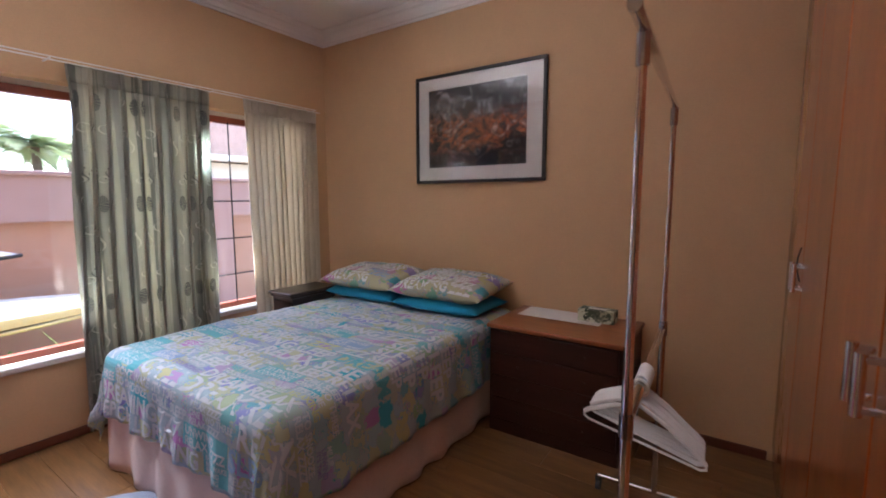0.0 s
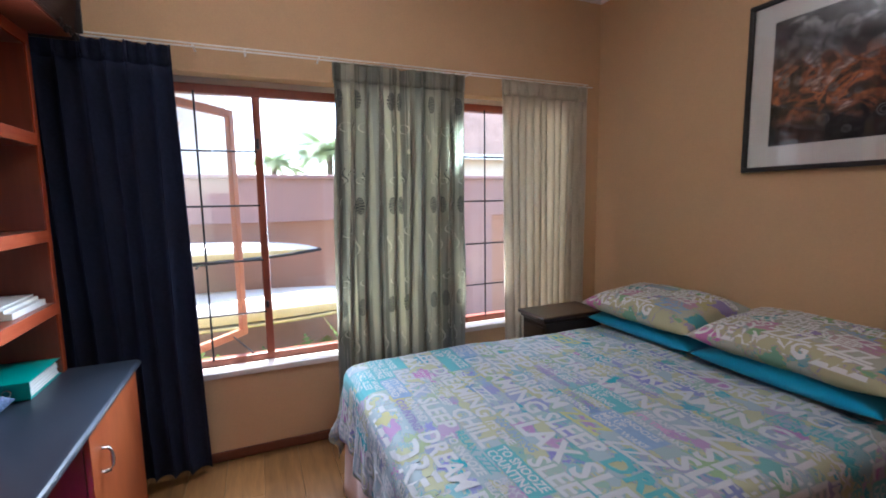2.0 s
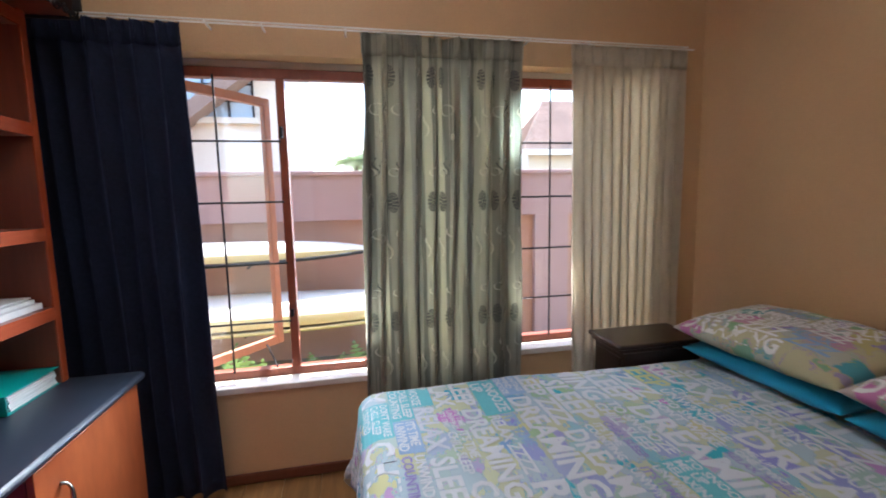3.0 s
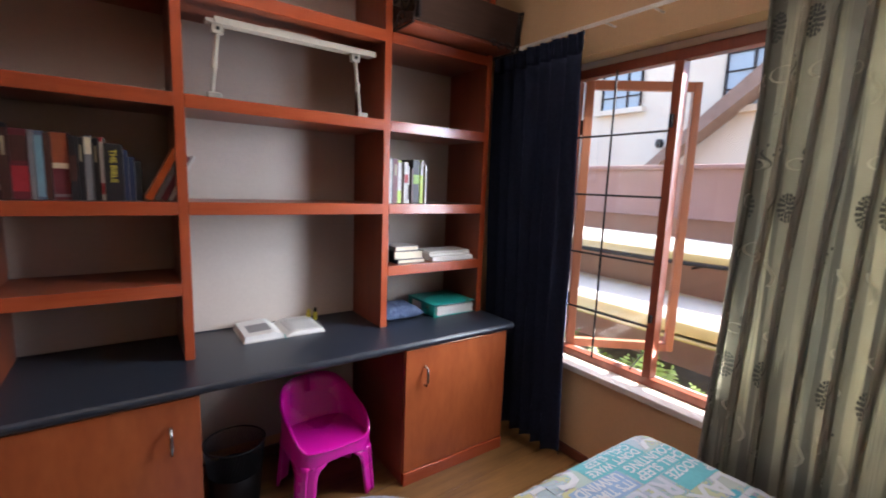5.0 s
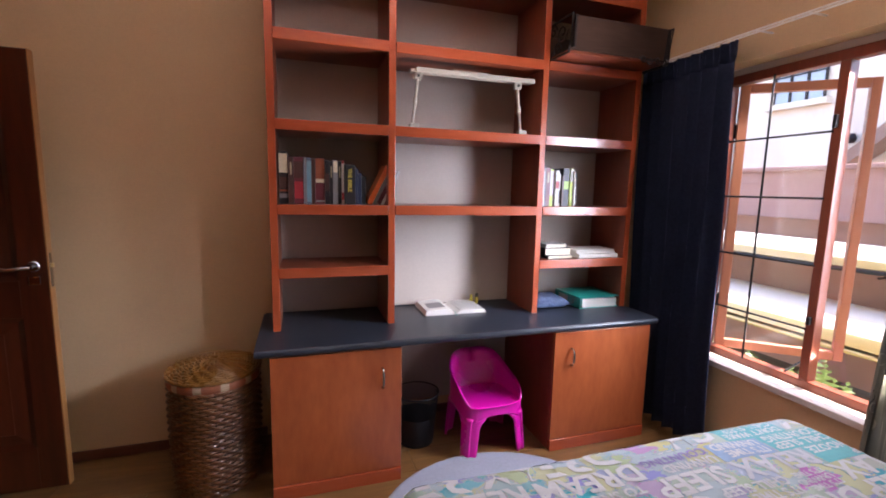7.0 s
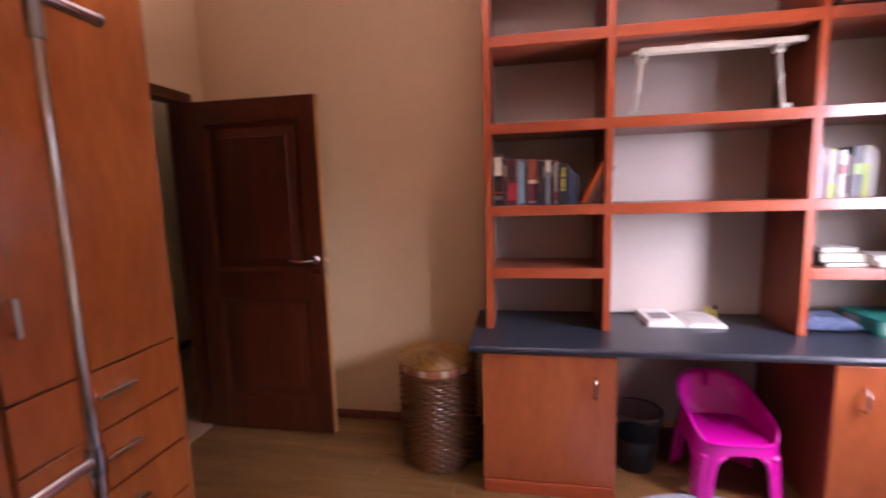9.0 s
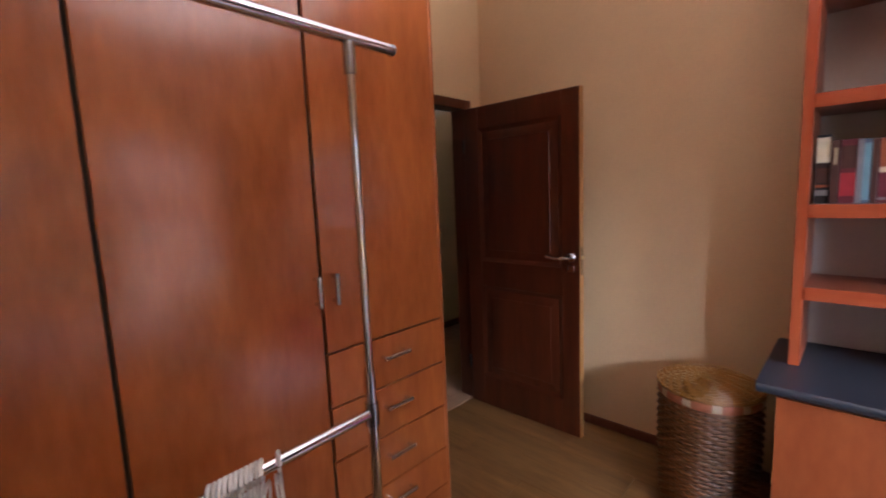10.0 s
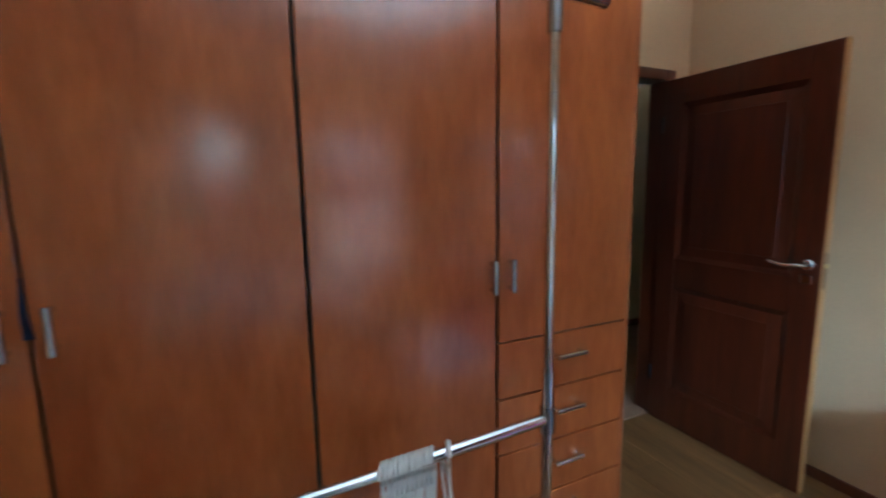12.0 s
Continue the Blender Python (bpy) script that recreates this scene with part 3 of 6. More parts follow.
def casement():
    """The outward-opened sash, hinged beside the first post."""
    hinge, width, turn = Vector((FX - 0.03, 0.345, 0)), 0.63, math.atan2(0.40, -0.48)
    z0, z1 = WZ0 + 0.03, WZ1 - 0.04
    way, side = Vector((math.cos(turn), math.sin(turn), 0)), Vector((-math.sin(turn), math.cos(turn), 0))

    def bar(a, b, lo, hi, th=0.02):
        bm = box(a, b, -th, th, lo, hi, 0.004)
        bm.transform(Matrix.Translation(hinge) @ Matrix.Rotation(turn, 4, "Z"))
        return bm
    c = thing("window_sash", (hinge.x, hinge.y, z0), "open orange-brown casement sash swung outwards", "window", kind="structure")
    part("stile", bar(0, 0.05, z0, z1), M_SASH, c)
    part("stile", bar(width - 0.045, width, z0, z1), M_SASH, c)
    part("rail", bar(0.05, width - 0.045, z1 - 0.05, z1), M_SASH, c)
    part("rail", bar(0.05, width - 0.045, z0, z0 + 0.05), M_SASH, c)
    part("pane", bar(0.05, width - 0.045, z0 + 0.05, z1 - 0.05, 0.002), M_GLASS, c).visible_shadow = False
    for z in (z0 + 0.25, z1 - 0.3):
        part("hinge", bar(-0.012, 0.012, z, z + 0.08, 0.012), M_IRON, c)
    part("window_stay", tube([hinge + way * width * 0.8 + Vector((0, 0, z0 + 0.02)), (FX + 0.01, 0.80, z0 + 0.02)], 0.005, 6), M_IRON, c)


casement()


# ---- door and hall ----
def hall():
    """The passage behind the doorway, closed round except above the south end wall."""
    x0, x1, y0, y1, h = EX + 0.10, EX + 1.345, -1.6, 1.6, 2.7
    solo("hall_floor", box(EX, x1, y0, y1, -0.15, -0.006), M_UNDER, "brown tiled hall floor", "floor", kind="structure")
    bm = bmesh.new()
    # unseen gap above the south end wall, added to let daylight brighten the hall
    box(x1, x1 + 0.15, y0, y1, -0.15, h, bm=bm), box(x0, x1, y0 - 0.15, y0, -0.15, 2.44, bm=bm), box(EX, x0, y0, SY - 0.2, -0.15, h, bm=bm), box(x0, x1, y1, y1 + 0.15, -0.15, h, bm=bm)
    solo("wall_hall", bm, M_HALL, "cream painted hall wall", "wall", kind="structure")
    solo("hall_ceiling", box(x0, x1, y0, y1, h, h + 0.15), M_CEIL, "white hall ceiling", "ceiling", kind="structure")
    baseboard("baseboard_hall", x1 - 0.016, x1, y0 + 0.02, y1 - 0.02)
    return x0, x1, y0, y1


HALL = hall()
frame_bm = bmesh.new()
box(EX - 0.018, EX + 0.104, DOOR_Y[0] - 0.05, DOOR_Y[0] + 0.018, 0, DOOR_Z + 0.05, 0.004, frame_bm)
box(EX - 0.018, EX + 0.104, DOOR_Y[1] - 0.018, DOOR_Y[1] + 0.05, 0, DOOR_Z + 0.05, 0.004, frame_bm)
box(EX - 0.018, EX + 0.104, DOOR_Y[0] + 0.018, DOOR_Y[1] - 0.018, DOOR_Z - 0.012, DOOR_Z + 0.05, 0.004, frame_bm)
solo("door_frame", frame_bm, M_MAHOG, "dark wooden door frame", "door frame", kind="structure")
solo("threshold_trim", box(EX - 0.012, EX + 0.10, DOOR_Y[0] + 0.02, DOOR_Y[1] - 0.02, -0.004, 0.008, 0.003), M_TILE, "worn brown threshold strip", "threshold", kind="structure")


def fielded(x0, x1, z0, z1, y_low, y_high, slope):
    """A raised panel whose four sides slope up to a flat middle."""
    bm = bmesh.new()
    ring = lambda k, y: [bm.verts.new((x, y, z)) for x, z in ((x0 + k, z0 + k), (x1 - k, z0 + k), (x1 - k, z1 - k), (x0 + k, z1 - k))]
    low, step, top = ring(0, y_low), ring(slope, y_high - (y_high - y_low) * 0.25), ring(slope + 0.002, y_high)
    for a, b in ((low, step), (step, top)):
        for k in range(4):
            bm.faces.new((a[k], a[(k + 1) % 4], b[(k + 1) % 4], b[k]))
    bm.faces.new(low[::-1]), bm.faces.new(top)
    return bm


def door():
    """The open two-panel door, flat along the shelf wall."""
    hx, fx, y0, y1 = EX - 0.035, 0.596, -0.142, -0.100
    d = thing("door_1", (hx, y1, 0.01), "dark mahogany two-panel door standing wide open", "door", kind="structure")
    z0, z1, st = 0.01, 2.04, 0.115
    part("stile", box(hx - st, hx, y0, y1, z0, z1, 0.004), M_MAHOG, d)
    part("stile", box(fx + 0.004, fx + st, y0, y1, z0, z1, 0.004), M_MAHOG, d)
    part("door_edge", box(fx, fx + 0.004, y0 + 0.001, y1 - 0.001, z0, z1), M_EDGE, d, "pale golden edge of the door")
    for lo, hi in ((z0, 0.22), (0.86, 1.03), (1.90, z1)):
        part("rail", box(fx + st, hx - st, y0 + 0.001, y1 - 0.001, lo, hi, 0.003), M_MAHOG, d)
    for lo, hi in ((0.22, 0.86), (1.03, 1.90)):
        a, b = fx + st, hx - st
        part("panel", box(a, b, y0 + 0.013, y1 - 0.013, lo, hi), M_MAHOG, d)
        part("raised_field", fielded(a + 0.026, b - 0.026, lo + 0.026, hi - 0.026, y1 - 0.0128, y1 - 0.002, 0.05), M_MAHOG, d)
        part("raised_field", fielded(a + 0.016, b - 0.016, lo + 0.016, hi - 0.016, y0 + 0.013, y0 + 0.001, 0.055), M_MAHOG, d)
        bead, wide = bmesh.new(), 0.026
        rim = [bead.verts.new((x, y1 - 0.001, z)) for x, z in ((a, lo), (b, lo), (b, hi), (a, hi))]
        foot = [bead.verts.new((x, y1 - 0.0145, z)) for x, z in ((a + wide, lo + wide), (b - wide, lo + wide), (b - wide, hi - wide), (a + wide, hi - wide))]
        for k in range(4):
            bead.faces.new((rim[k], rim[(k + 1) % 4], foot[(k + 1) % 4], foot[k]))
        part("bead_moulding", bead, M_MAHOG, d)
    hz, hx2 = 1.095, fx + 0.055
    h = part("door_handle", lathe([(0.0245, 0), (0.026, 0.004), (0.022, 0.009)], (0, 0), 24), M_CHROME, d, "chrome lever handle on a round rose", True)
    h.matrix_local = Matrix.Translation(Vector((hx2, y1, hz)) - BASE[d]) @ Matrix.Rotation(radians(-90), 4, "X") @ Matrix.Translation(BASE[d])
    part("lever", tube([(hx2, y1, hz), (hx2, y1 + 0.045, hz), (hx2 + 0.02, y1 + 0.055, hz), (hx2 + 0.07, y1 + 0.055, hz - 0.006), (hx2 + 0.135, y1 + 0.05, hz + 0.004)], 0.009, 12), M_CHROME, d, "chrome lever", True)
    part("keyhole_rose", box(hx2 - 0.022, hx2 + 0.022, y1, y1 + 0.006, hz - 0.085, hz - 0.045, 0.01), M_CHROME, d, "chrome keyhole plate")
    part("lock_plate", box(fx - 0.002, fx + 0.001, -0.131, -0.111, hz - 0.1, hz + 0.06, 0.002), M_STEEL, d)
    part("latch", box(fx - 0.012, fx, -0.128, -0.114, hz - 0.008, hz + 0.012, 0.003), M_BRASS, d, "brass latch bolt")
    for z in (0.25, 1.75):
        part("hinge", tube([(hx + 0.006, y1 + 0.004, z), (hx + 0.006, y1 + 0.004, z + 0.09)], 0.007, 8), M_IRON, d)


door()


# ---- wardrobe: a run of three cupboards to the ceiling ----
FRONT = 0.85


def bow_handle(parent, a, b, out, radius=0.006, material=M_CHROME, label="brushed steel bar handle"):
    """A straight bar on two stand-offs; out points away from the front."""
    a, b, out = Vector(a), Vector(b), Vector(out)
    way = (b - a).normalized()
    bm = tube([a + out - way * 0.012, b + out + way * 0.012], radius, 10)
    tube([a, a + out], radius * 0.8, 8, bm), tube([b, b + out], radius * 0.8, 8, bm)
    return part("handle", bm, material, parent, label, True)


def wardrobe(y0, y1, leaves, drawers, label):
    """leaves: list of (y0, y1, handle y); drawers: heights of the drawer tops, or none."""
    w = thing("wardrobe", ((FRONT + EX) / 2, (y0 + y1) / 2, 0), label, "wardrobe", "wardrobe units along the wall")
    top = CZ - 0.12
    back = FRONT + 0.022
    part("body", box(back, EX - 0.012, y0 + 0.002, y1 - 0.002, 0, top), M_CHERRYIN, w, "red-brown carcass")
    part("plinth", box(FRONT + 0.004, back, y0 + 0.002, y1 - 0.002, 0.0, 0.085), M_WARD, w)
    # near-black sheet paints the shade seen through the gaps between the fronts
    part("gap_liner", box(back - 0.0018, back - 0.0002, y0 + 0.002, y1 - 0.002, 0.088, top), M_UNDER, w, "thin dark sheet standing in for shade behind the doors")
    low = 0.09
    if drawers:
        part("side_panel", box(FRONT + 0.001, EX - 0.014, y0 - 0.016, y0 + 0.001, 0, top, 0.002), M_WARD, w)
        for lo, hi in zip(drawers, drawers[1:]):
            d = part("drawer", box(FRONT, back - 0.0022, y0 + 0.004, y1 - 0.006, lo + 0.0045, hi - 0.0045, 0.0025), M_WARD, w)
            z, m = (lo + hi) / 2 + 0.022, (y0 + y1) / 2 - 0.005
            bow_handle(d, (FRONT, m - 0.056, z), (FRONT, m + 0.056, z), (-0.032, 0, 0), 0.0098, M_CHROME, "chrome bar handle")
        low = drawers[-1]
    for a, b, hy in leaves:
        door_leaf = part("door", box(FRONT, back - 0.0022, a + 0.003, b - 0.003, low + 0.003, top - 0.004, 0.0025), M_WARD, w)
        bow_handle(door_leaf, (FRONT, hy, 1.118), (FRONT, hy, 1.208), (-0.032, 0, 0), 0.0095)
    return w


wardrobe(0.782, 1.392, [(0.782, 1.388, 1.345)], [0.09, 0.278, 0.491, 0.706, 0.920], "cherry laminate wardrobe unit with tall door above four drawers")
wardrobe(1.396, 2.622, [(1.396, 2.013, 1.417), (2.019, 2.6225, 2.578)], [], "cherry laminate two-door wardrobe reaching the ceiling")
wardrobe(2.626, PY - 0.005, [(2.6255, PY - 0.008, 2.664)], [], "cherry laminate wardrobe unit against the corner")
tie = sheet(lambda u, v: (FRONT - 0.008 - 0.012 * math.sin(v * 3), 2.621 + (0.002 + 0.008 * (1 - v)) * (u - 0.5) * 2, 1.145 + 0.14 * v), span(0, 1, 4), span(0, 1, 8))
thicken(solo("cloth_strip", tie, M_BLACKC, "dark blue cloth tip caught between wardrobe doors", "cloth", smooth=True), 0.004)


# ---- desk wall ----
def cabinet(x0, x1, hx, label):
    c = thing("desk_cabinet", ((x0 + x1) / 2, 0.0, 0), label, "cabinet", "desk cabinets")
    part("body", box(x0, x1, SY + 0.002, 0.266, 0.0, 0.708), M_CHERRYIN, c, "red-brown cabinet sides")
    part("plinth", box(x0, x1, 0.267, 0.293, 0.0, 0.066, 0.002), M_CHERRYX, c)
    d = part("door", box(x0 + 0.001, x1 - 0.001, 0.268, 0.288, 0.070, 0.704, 0.002), M_CHERRYD, c)
    pts = [(hx, 0.288, 0.51), (hx, 0.308, 0.512), (hx, 0.317, 0.53), (hx, 0.319, 0.555), (hx, 0.317, 0.585), (hx, 0.308, 0.603), (hx, 0.288, 0.605)]
    part("handle", tube(pts, [0.007, 0.005, 0.0055, 0.0075, 0.0055, 0.005, 0.007], 10), M_OLDMETAL, d, "antique pewter bow handle", True)
    return c


cabinet(-0.968, -0.355, -0.872, "cherry laminate desk cabinet with one closed door")
cabinet(-2.486, -1.835, -1.945, "cherry laminate desk cabinet beside the black curtain")


def worktop():
    """Post-formed worktop with a rounded nose and a clipped corner."""
    y1, zt, zb = 0.305, 0.745, 0.709
    prof = [(SY + 0.002, zb), (y1 - 0.02, zb), (y1 - 0.008, zb + 0.004), (y1 - 0.001, zb + 0.014), (y1, zb + 0.022), (y1 - 0.003, zt - 0.006), (y1 - 0.010, zt - 0.001), (y1 - 0.02, zt), (SY + 0.002, zt)]
    bm = prism(prof, "x", -2.53, -0.293)
    bmesh.ops.bevel(bm, geom=[e for e in bm.edges if abs(e.verts[0].co.x - e.verts[1].co.x) < 1e-6 and e.verts[0].co.y > 0.2], offset=0.004, segments=2, affect="EDGES")
    t = thing("worktop", (-1.4, 0, 0.709), "dark slate-blue laminate desk worktop with rounded front", "desk")
    part("slab", bm, M_TOP, t)
    part("end_strip", box(-0.2935, -0.291, SY + 0.003, 0.284, 0.711, 0.743, 0.001), M_TOP, t)
    part("end_strip", box(-2.5325, -2.530, SY + 0.003, 0.284, 0.711, 0.743, 0.001), M_TOP, t)
    part("back_panel", box(-2.45, -0.45, SY + 0.0015, SY + 0.006, 0.11, 0.708), M_SHELFBACK, t, "pale painted back under the desk")
    part("back_upstand", box(-2.52, -0.30, SY + 0.001, SY + 0.003, 0.745, 0.749), M_TOP, t)
    return t


worktop()

UP = [(-0.396, -0.361), (-0.983, -0.948), (-1.867, -1.832), (-2.510, -2.475)]
LEVELS = [1.390, 1.800, 2.215, 2.620]


def shelf_unit():
    s = thing("bookshelf", (-1.43, SY, 0.745), "open cherry laminate bookshelf standing on the desk", "bookshelf")
    d0, d1, top = SY + 0.004, 0.018, CZ - 0.13
    for x0, x1 in UP:
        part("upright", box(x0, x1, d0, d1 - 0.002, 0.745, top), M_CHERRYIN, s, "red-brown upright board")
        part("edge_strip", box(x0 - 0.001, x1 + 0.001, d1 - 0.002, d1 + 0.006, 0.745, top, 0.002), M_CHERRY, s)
    part("back_panel", box(UP[3][0] + 0.002, UP[0][1] - 0.002, SY + 0.001, SY + 0.006, 0.75, top - 0.01), M_SHELFBACK, s, "pale mauve painted back")
    bays = [(UP[0][0], UP[1][1]), (UP[1][0], UP[2][1]), (UP[2][0], UP[3][1])]
    for i, (r, l) in enumerate(bays):
        zs = LEVELS + ([1.068] if i != 1 else []) + [top + 0.0]
        for z in zs:
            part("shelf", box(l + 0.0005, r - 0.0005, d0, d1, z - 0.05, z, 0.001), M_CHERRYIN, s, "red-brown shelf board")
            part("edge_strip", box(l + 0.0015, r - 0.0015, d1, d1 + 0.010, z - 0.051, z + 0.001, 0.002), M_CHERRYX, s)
    return s


shelf_unit()


# ---- bed ----
BX0, BX1, BY0, BY1, BZ = -2.245, -0.745, 1.235, 3.29, 0.672


def drape(u, v, lift=0.0):
    """The spread over the bed: (u, v) is the flat cloth in metres, bent down past the edges of the mattress."""
    r = 0.075
    cx0, cx1, cy0 = BX0 + 0.06, BX1 - 0.06, BY0 + 0.06
    px, py = min(max(u, cx0), cx1), max(v, cy0)
    dx, dy = u - px, v - py
    d = math.hypot(dx, dy)
    puff = 0.012 * noise.noise((u * 2.1, v * 2.3, 0.3)) + 0.006 * noise.noise((u * 6, v * 6, 4.0))
    if d < 1e-6:
        return Vector((u, v, BZ + puff + lift))
    nx, ny = dx / d, dy / d
    arc = r * math.pi / 2
    if d < arc:
        a = d / r
        out, down = (r + lift) * math.sin(a), r - (r + lift) * math.cos(a)
    else:
        out, down = r + lift, r + (d - arc)
        k = min(1, (d - arc) / 0.3)
        along = u if abs(ny) > abs(nx) else v
        ang = math.atan2(ny, nx)
        corner = abs(math.sin(2 * ang))
        calm = 0.45 if abs(nx) > abs(ny) else 0.7
        out += k * (0.024 + calm * (0.022 * math.sin(along * 17 + 2 * noise.noise((along * 2, 0, 0))) + 0.015 * math.sin(along * 41 + 1.3)) + 0.05 * corner * (1 + 0.35 * math.sin(ang * 14)))
    return Vector((px + nx * out, py + ny * out, BZ + puff * max(0, 1 - d / arc) - down))


def bed():
    b = thing("double_bed", ((BX0 + BX1) / 2, (BY0 + BY1) / 2, 0), "double bed base and mattress with pink gathered valance", "bed")
    part("mattress", box(BX0 + 0.03, BX1 - 0.03, BY0 + 0.03, BY1, 0.38, BZ - 0.035, 0.05, seg=4), M_WHITEPL, b, "white mattress")
    part("bed_base", box(BX0 + 0.03, BX1 - 0.03, BY0 + 0.03, BY1, 0.04, 0.378, 0.01), M_SKIRTC, b)
    pts = [(BX1 + 0.005, BY1), (BX1 + 0.005, BY0 - 0.005), (BX0 - 0.005, BY0 - 0.005), (BX0 - 0.005, BY1)]
    path, length = [], 0.0
    for (ax, ay), (cx, cy) in zip(pts, pts[1:]):
        seg = math.hypot(cx - ax, cy - ay)
        n = int(seg / 0.02)
        for i in range(n):
            t = i / n
            path.append((ax + (cx - ax) * t, ay + (cy - ay) * t, (cy - ay) / seg, -(cx - ax) / seg, length + seg * t))
        length += seg

    def skirt(i, z):
        x, y, nx, ny, s = path[int(i)]
        k = (0.40 - z) / 0.40
        o = -k * (0.016 * math.sin(s * 22 + 2.5 * noise.noise((s * 1.7, 0, 0))) + 0.010 + 0.012 * noise.noise((s * 5, 2, 0)))
        return (x + nx * o, y + ny * o, z)
    thicken(part("valance", sheet(skirt, range(len(path)), span(0.006, 0.40, 8)), M_SKIRTC, b, "pale pink gathered valance", True), 0.004)


bed()


def bedspread():
    drop, foot = 0.385, 0.325
    us, vs = span(BX0 - drop, BX1 + drop, 110), span(BY0 - foot, BY1 - 0.01, 120)
    s = thing("bedspread", ((BX0 + BX1) / 2, (BY0 + BY1) / 2, BZ), "pastel cotton bedspread printed all over with sleepy words", "bedspread")
    thicken(part("spread", sheet(drape, us, vs), M_SPREAD, s, "", True), 0.006, -1)
    BIG = ["SLEEP", "DREAM", "ZZZ", "CHILL", "RELAX", "SLEEP", "DREAMING"]
    SMALL = ["DON'T WAKE", "ME UP", "IT'S TIME", "TO SNOOZE", "COUNTING", "ONE TWO THREE", "RELAX ZZZZ", "CHILL SLEEP", "UNWIND", "RELAXING"]
    rnd = random.Random(7)
    inks = [bmesh.new() for _ in M_INKS]
    v = BY0 - foot + 0.02
    while v < BY1 - 0.35:
        u = BX0 - drop + 0.02 + rnd.random() * 0.08
        tall = rnd.choice([0.08, 0.094, 0.108])
        while u < BX1 + drop - 0.1:
            if rnd.random() < 0.55:
                lines = [(rnd.choice(BIG), tall * 0.93)]
            else:
                n = rnd.choice([2, 2, 3])
                lines = [(rnd.choice(SMALL), tall / n * 0.82) for _ in range(n)]
            wide = max(letters(word, h)[2] for word, h in lines)
            if u + wide > BX1 + drop - 0.02:
                u += 0.05
                continue
            block = len(lines) > 1 and rnd.random() < 0.4
            if block:
                sheet(lambda a, c: drape(a, c, 0.0012), span(u - 0.012, u + wide + 0.012, 14), span(v - 0.004, v + tall, 6), inks[rnd.choice([1, 1, 3])])
            for k, (word, h) in enumerate(reversed(lines)):
                pick = 0 if block else rnd.choices(range(len(M_INKS)), [40, 5, 5, 3, 1, 0.5, 1] if len(lines) > 1 else [40, 0.6, 0.6, 0.6, 0.4, 0.2, 1])[0]
                write(inks[pick], word, h, lambda a, c: drape(a, c, 0.0022), u, v + k * tall / len(lines))
            u += wide + 0.018 + 0.02 * rnd.random()
        v += tall + 0.006
    inked("lettering", inks, M_INKS, s, "words printed in white, teal, violet and pink")


bedspread()


def pillow_shape(cx, cy, z0, w, d, h, seed, tilt=0.0, sag=0.02):
    """A stuffed cushion: put(u, v, side) with u, v in -1..1."""
    def put(u, v, side=1, lift=0.0):
        su, sv = abs(u), abs(v)
        edge = max(0.0, (1 - su ** 3.6)) ** 0.5 * max(0.0, (1 - sv ** 3.6)) ** 0.5
        pull = 1 - 0.07 * (1 - sv * sv) * su ** 3
        pully = 1 - 0.10 * (1 - su * su) * sv ** 3
        x, y = u * w / 2 * pull, v * d / 2 * pully
        wr = 0.012 * noise.noise((u * 2.5 + seed, v * 2.5, seed)) * edge
        z = z0 + h * 0.42 + side * (h * (0.58 if side > 0 else 0.42) * edge + lift) + wr + tilt * (y + d / 2)
        return Vector((cx + x, cy + y, z))
    return put


def pillow(cx, cy, z0, w, d, h, seed, material, label, words=False, tilt=0.0):
    put = pillow_shape(cx, cy, z0, w, d, h, seed, tilt)
    p = thing("pillow", (cx, cy, z0), label, "pillow", "pillows on the bed")
    us, vs = [math.sin(a) for a in span(-math.pi / 2, math.pi / 2, 28)], [math.sin(a) for a in span(-math.pi / 2, math.pi / 2, 22)]
    bm = sheet(lambda u, v: put(u, v, 1), us, vs)
    sheet(lambda u, v: put(u, v, -1), us, vs, bm)
    bmesh.ops.remove_doubles(bm, verts=bm.verts, dist=0.0004)
    part("pillowcase", bm, material, p, "", True)
    if words:
        rnd = random.Random(seed)
        inks = [bmesh.new() for _ in M_INKS]
        rows = [("DREAMING", 0.066), ("BUSY", 0.066), ("UNWIND", 0.04), ("RELAX", 0.05), ("DREAMING", 0.05), ("ZZZ", 0.055), ("CHILL", 0.045)]
        v = -0.97
        for word, h in rows:
            u = -0.97 + 0.2 * rnd.random() * (h < 0.08)
            k = 0
            while True:
                wd = letters(word, h)[2] / (w / 2)
                if u + wd > 0.98:
                    break
                write(inks[k], word, h, lambda a, c: put(min(0.999, u + a / (w / 2)), min(0.999, v + c / (d / 2)), 1, 0.003))
                u, k = u + wd + 0.04, rnd.choice([0, 0, 0, 3])
                word = rnd.choice(["SLEEP", "ZZZ", "CHILL", "RELAX"])
            v += h / (d / 2) + 0.03
        inked("lettering", inks, M_PILLOWINKS, p, "words printed in white, teal, violet and pink")


pillow(-1.87, 3.03, BZ + 0.004, 0.72, 0.47, 0.12, 3, M_BLUEC, "plump turquoise cotton pillow lying on the bed")
pillow(-1.13, 3.02, BZ + 0.004, 0.73, 0.47, 0.12, 5, M_BLUEC, "plump turquoise cotton pillow lying on the bed")
pillow(-1.88, 3.025, BZ + 0.085, 0.76, 0.53, 0.15, 11, M_PILLOW, "pastel pillow printed with words, on a turquoise one", True, 0.10)
pillow(-1.12, 3.025, BZ + 0.085, 0.77, 0.53, 0.15, 13, M_PILLOW, "pastel pillow printed with words, on a turquoise one", True, 0.10)


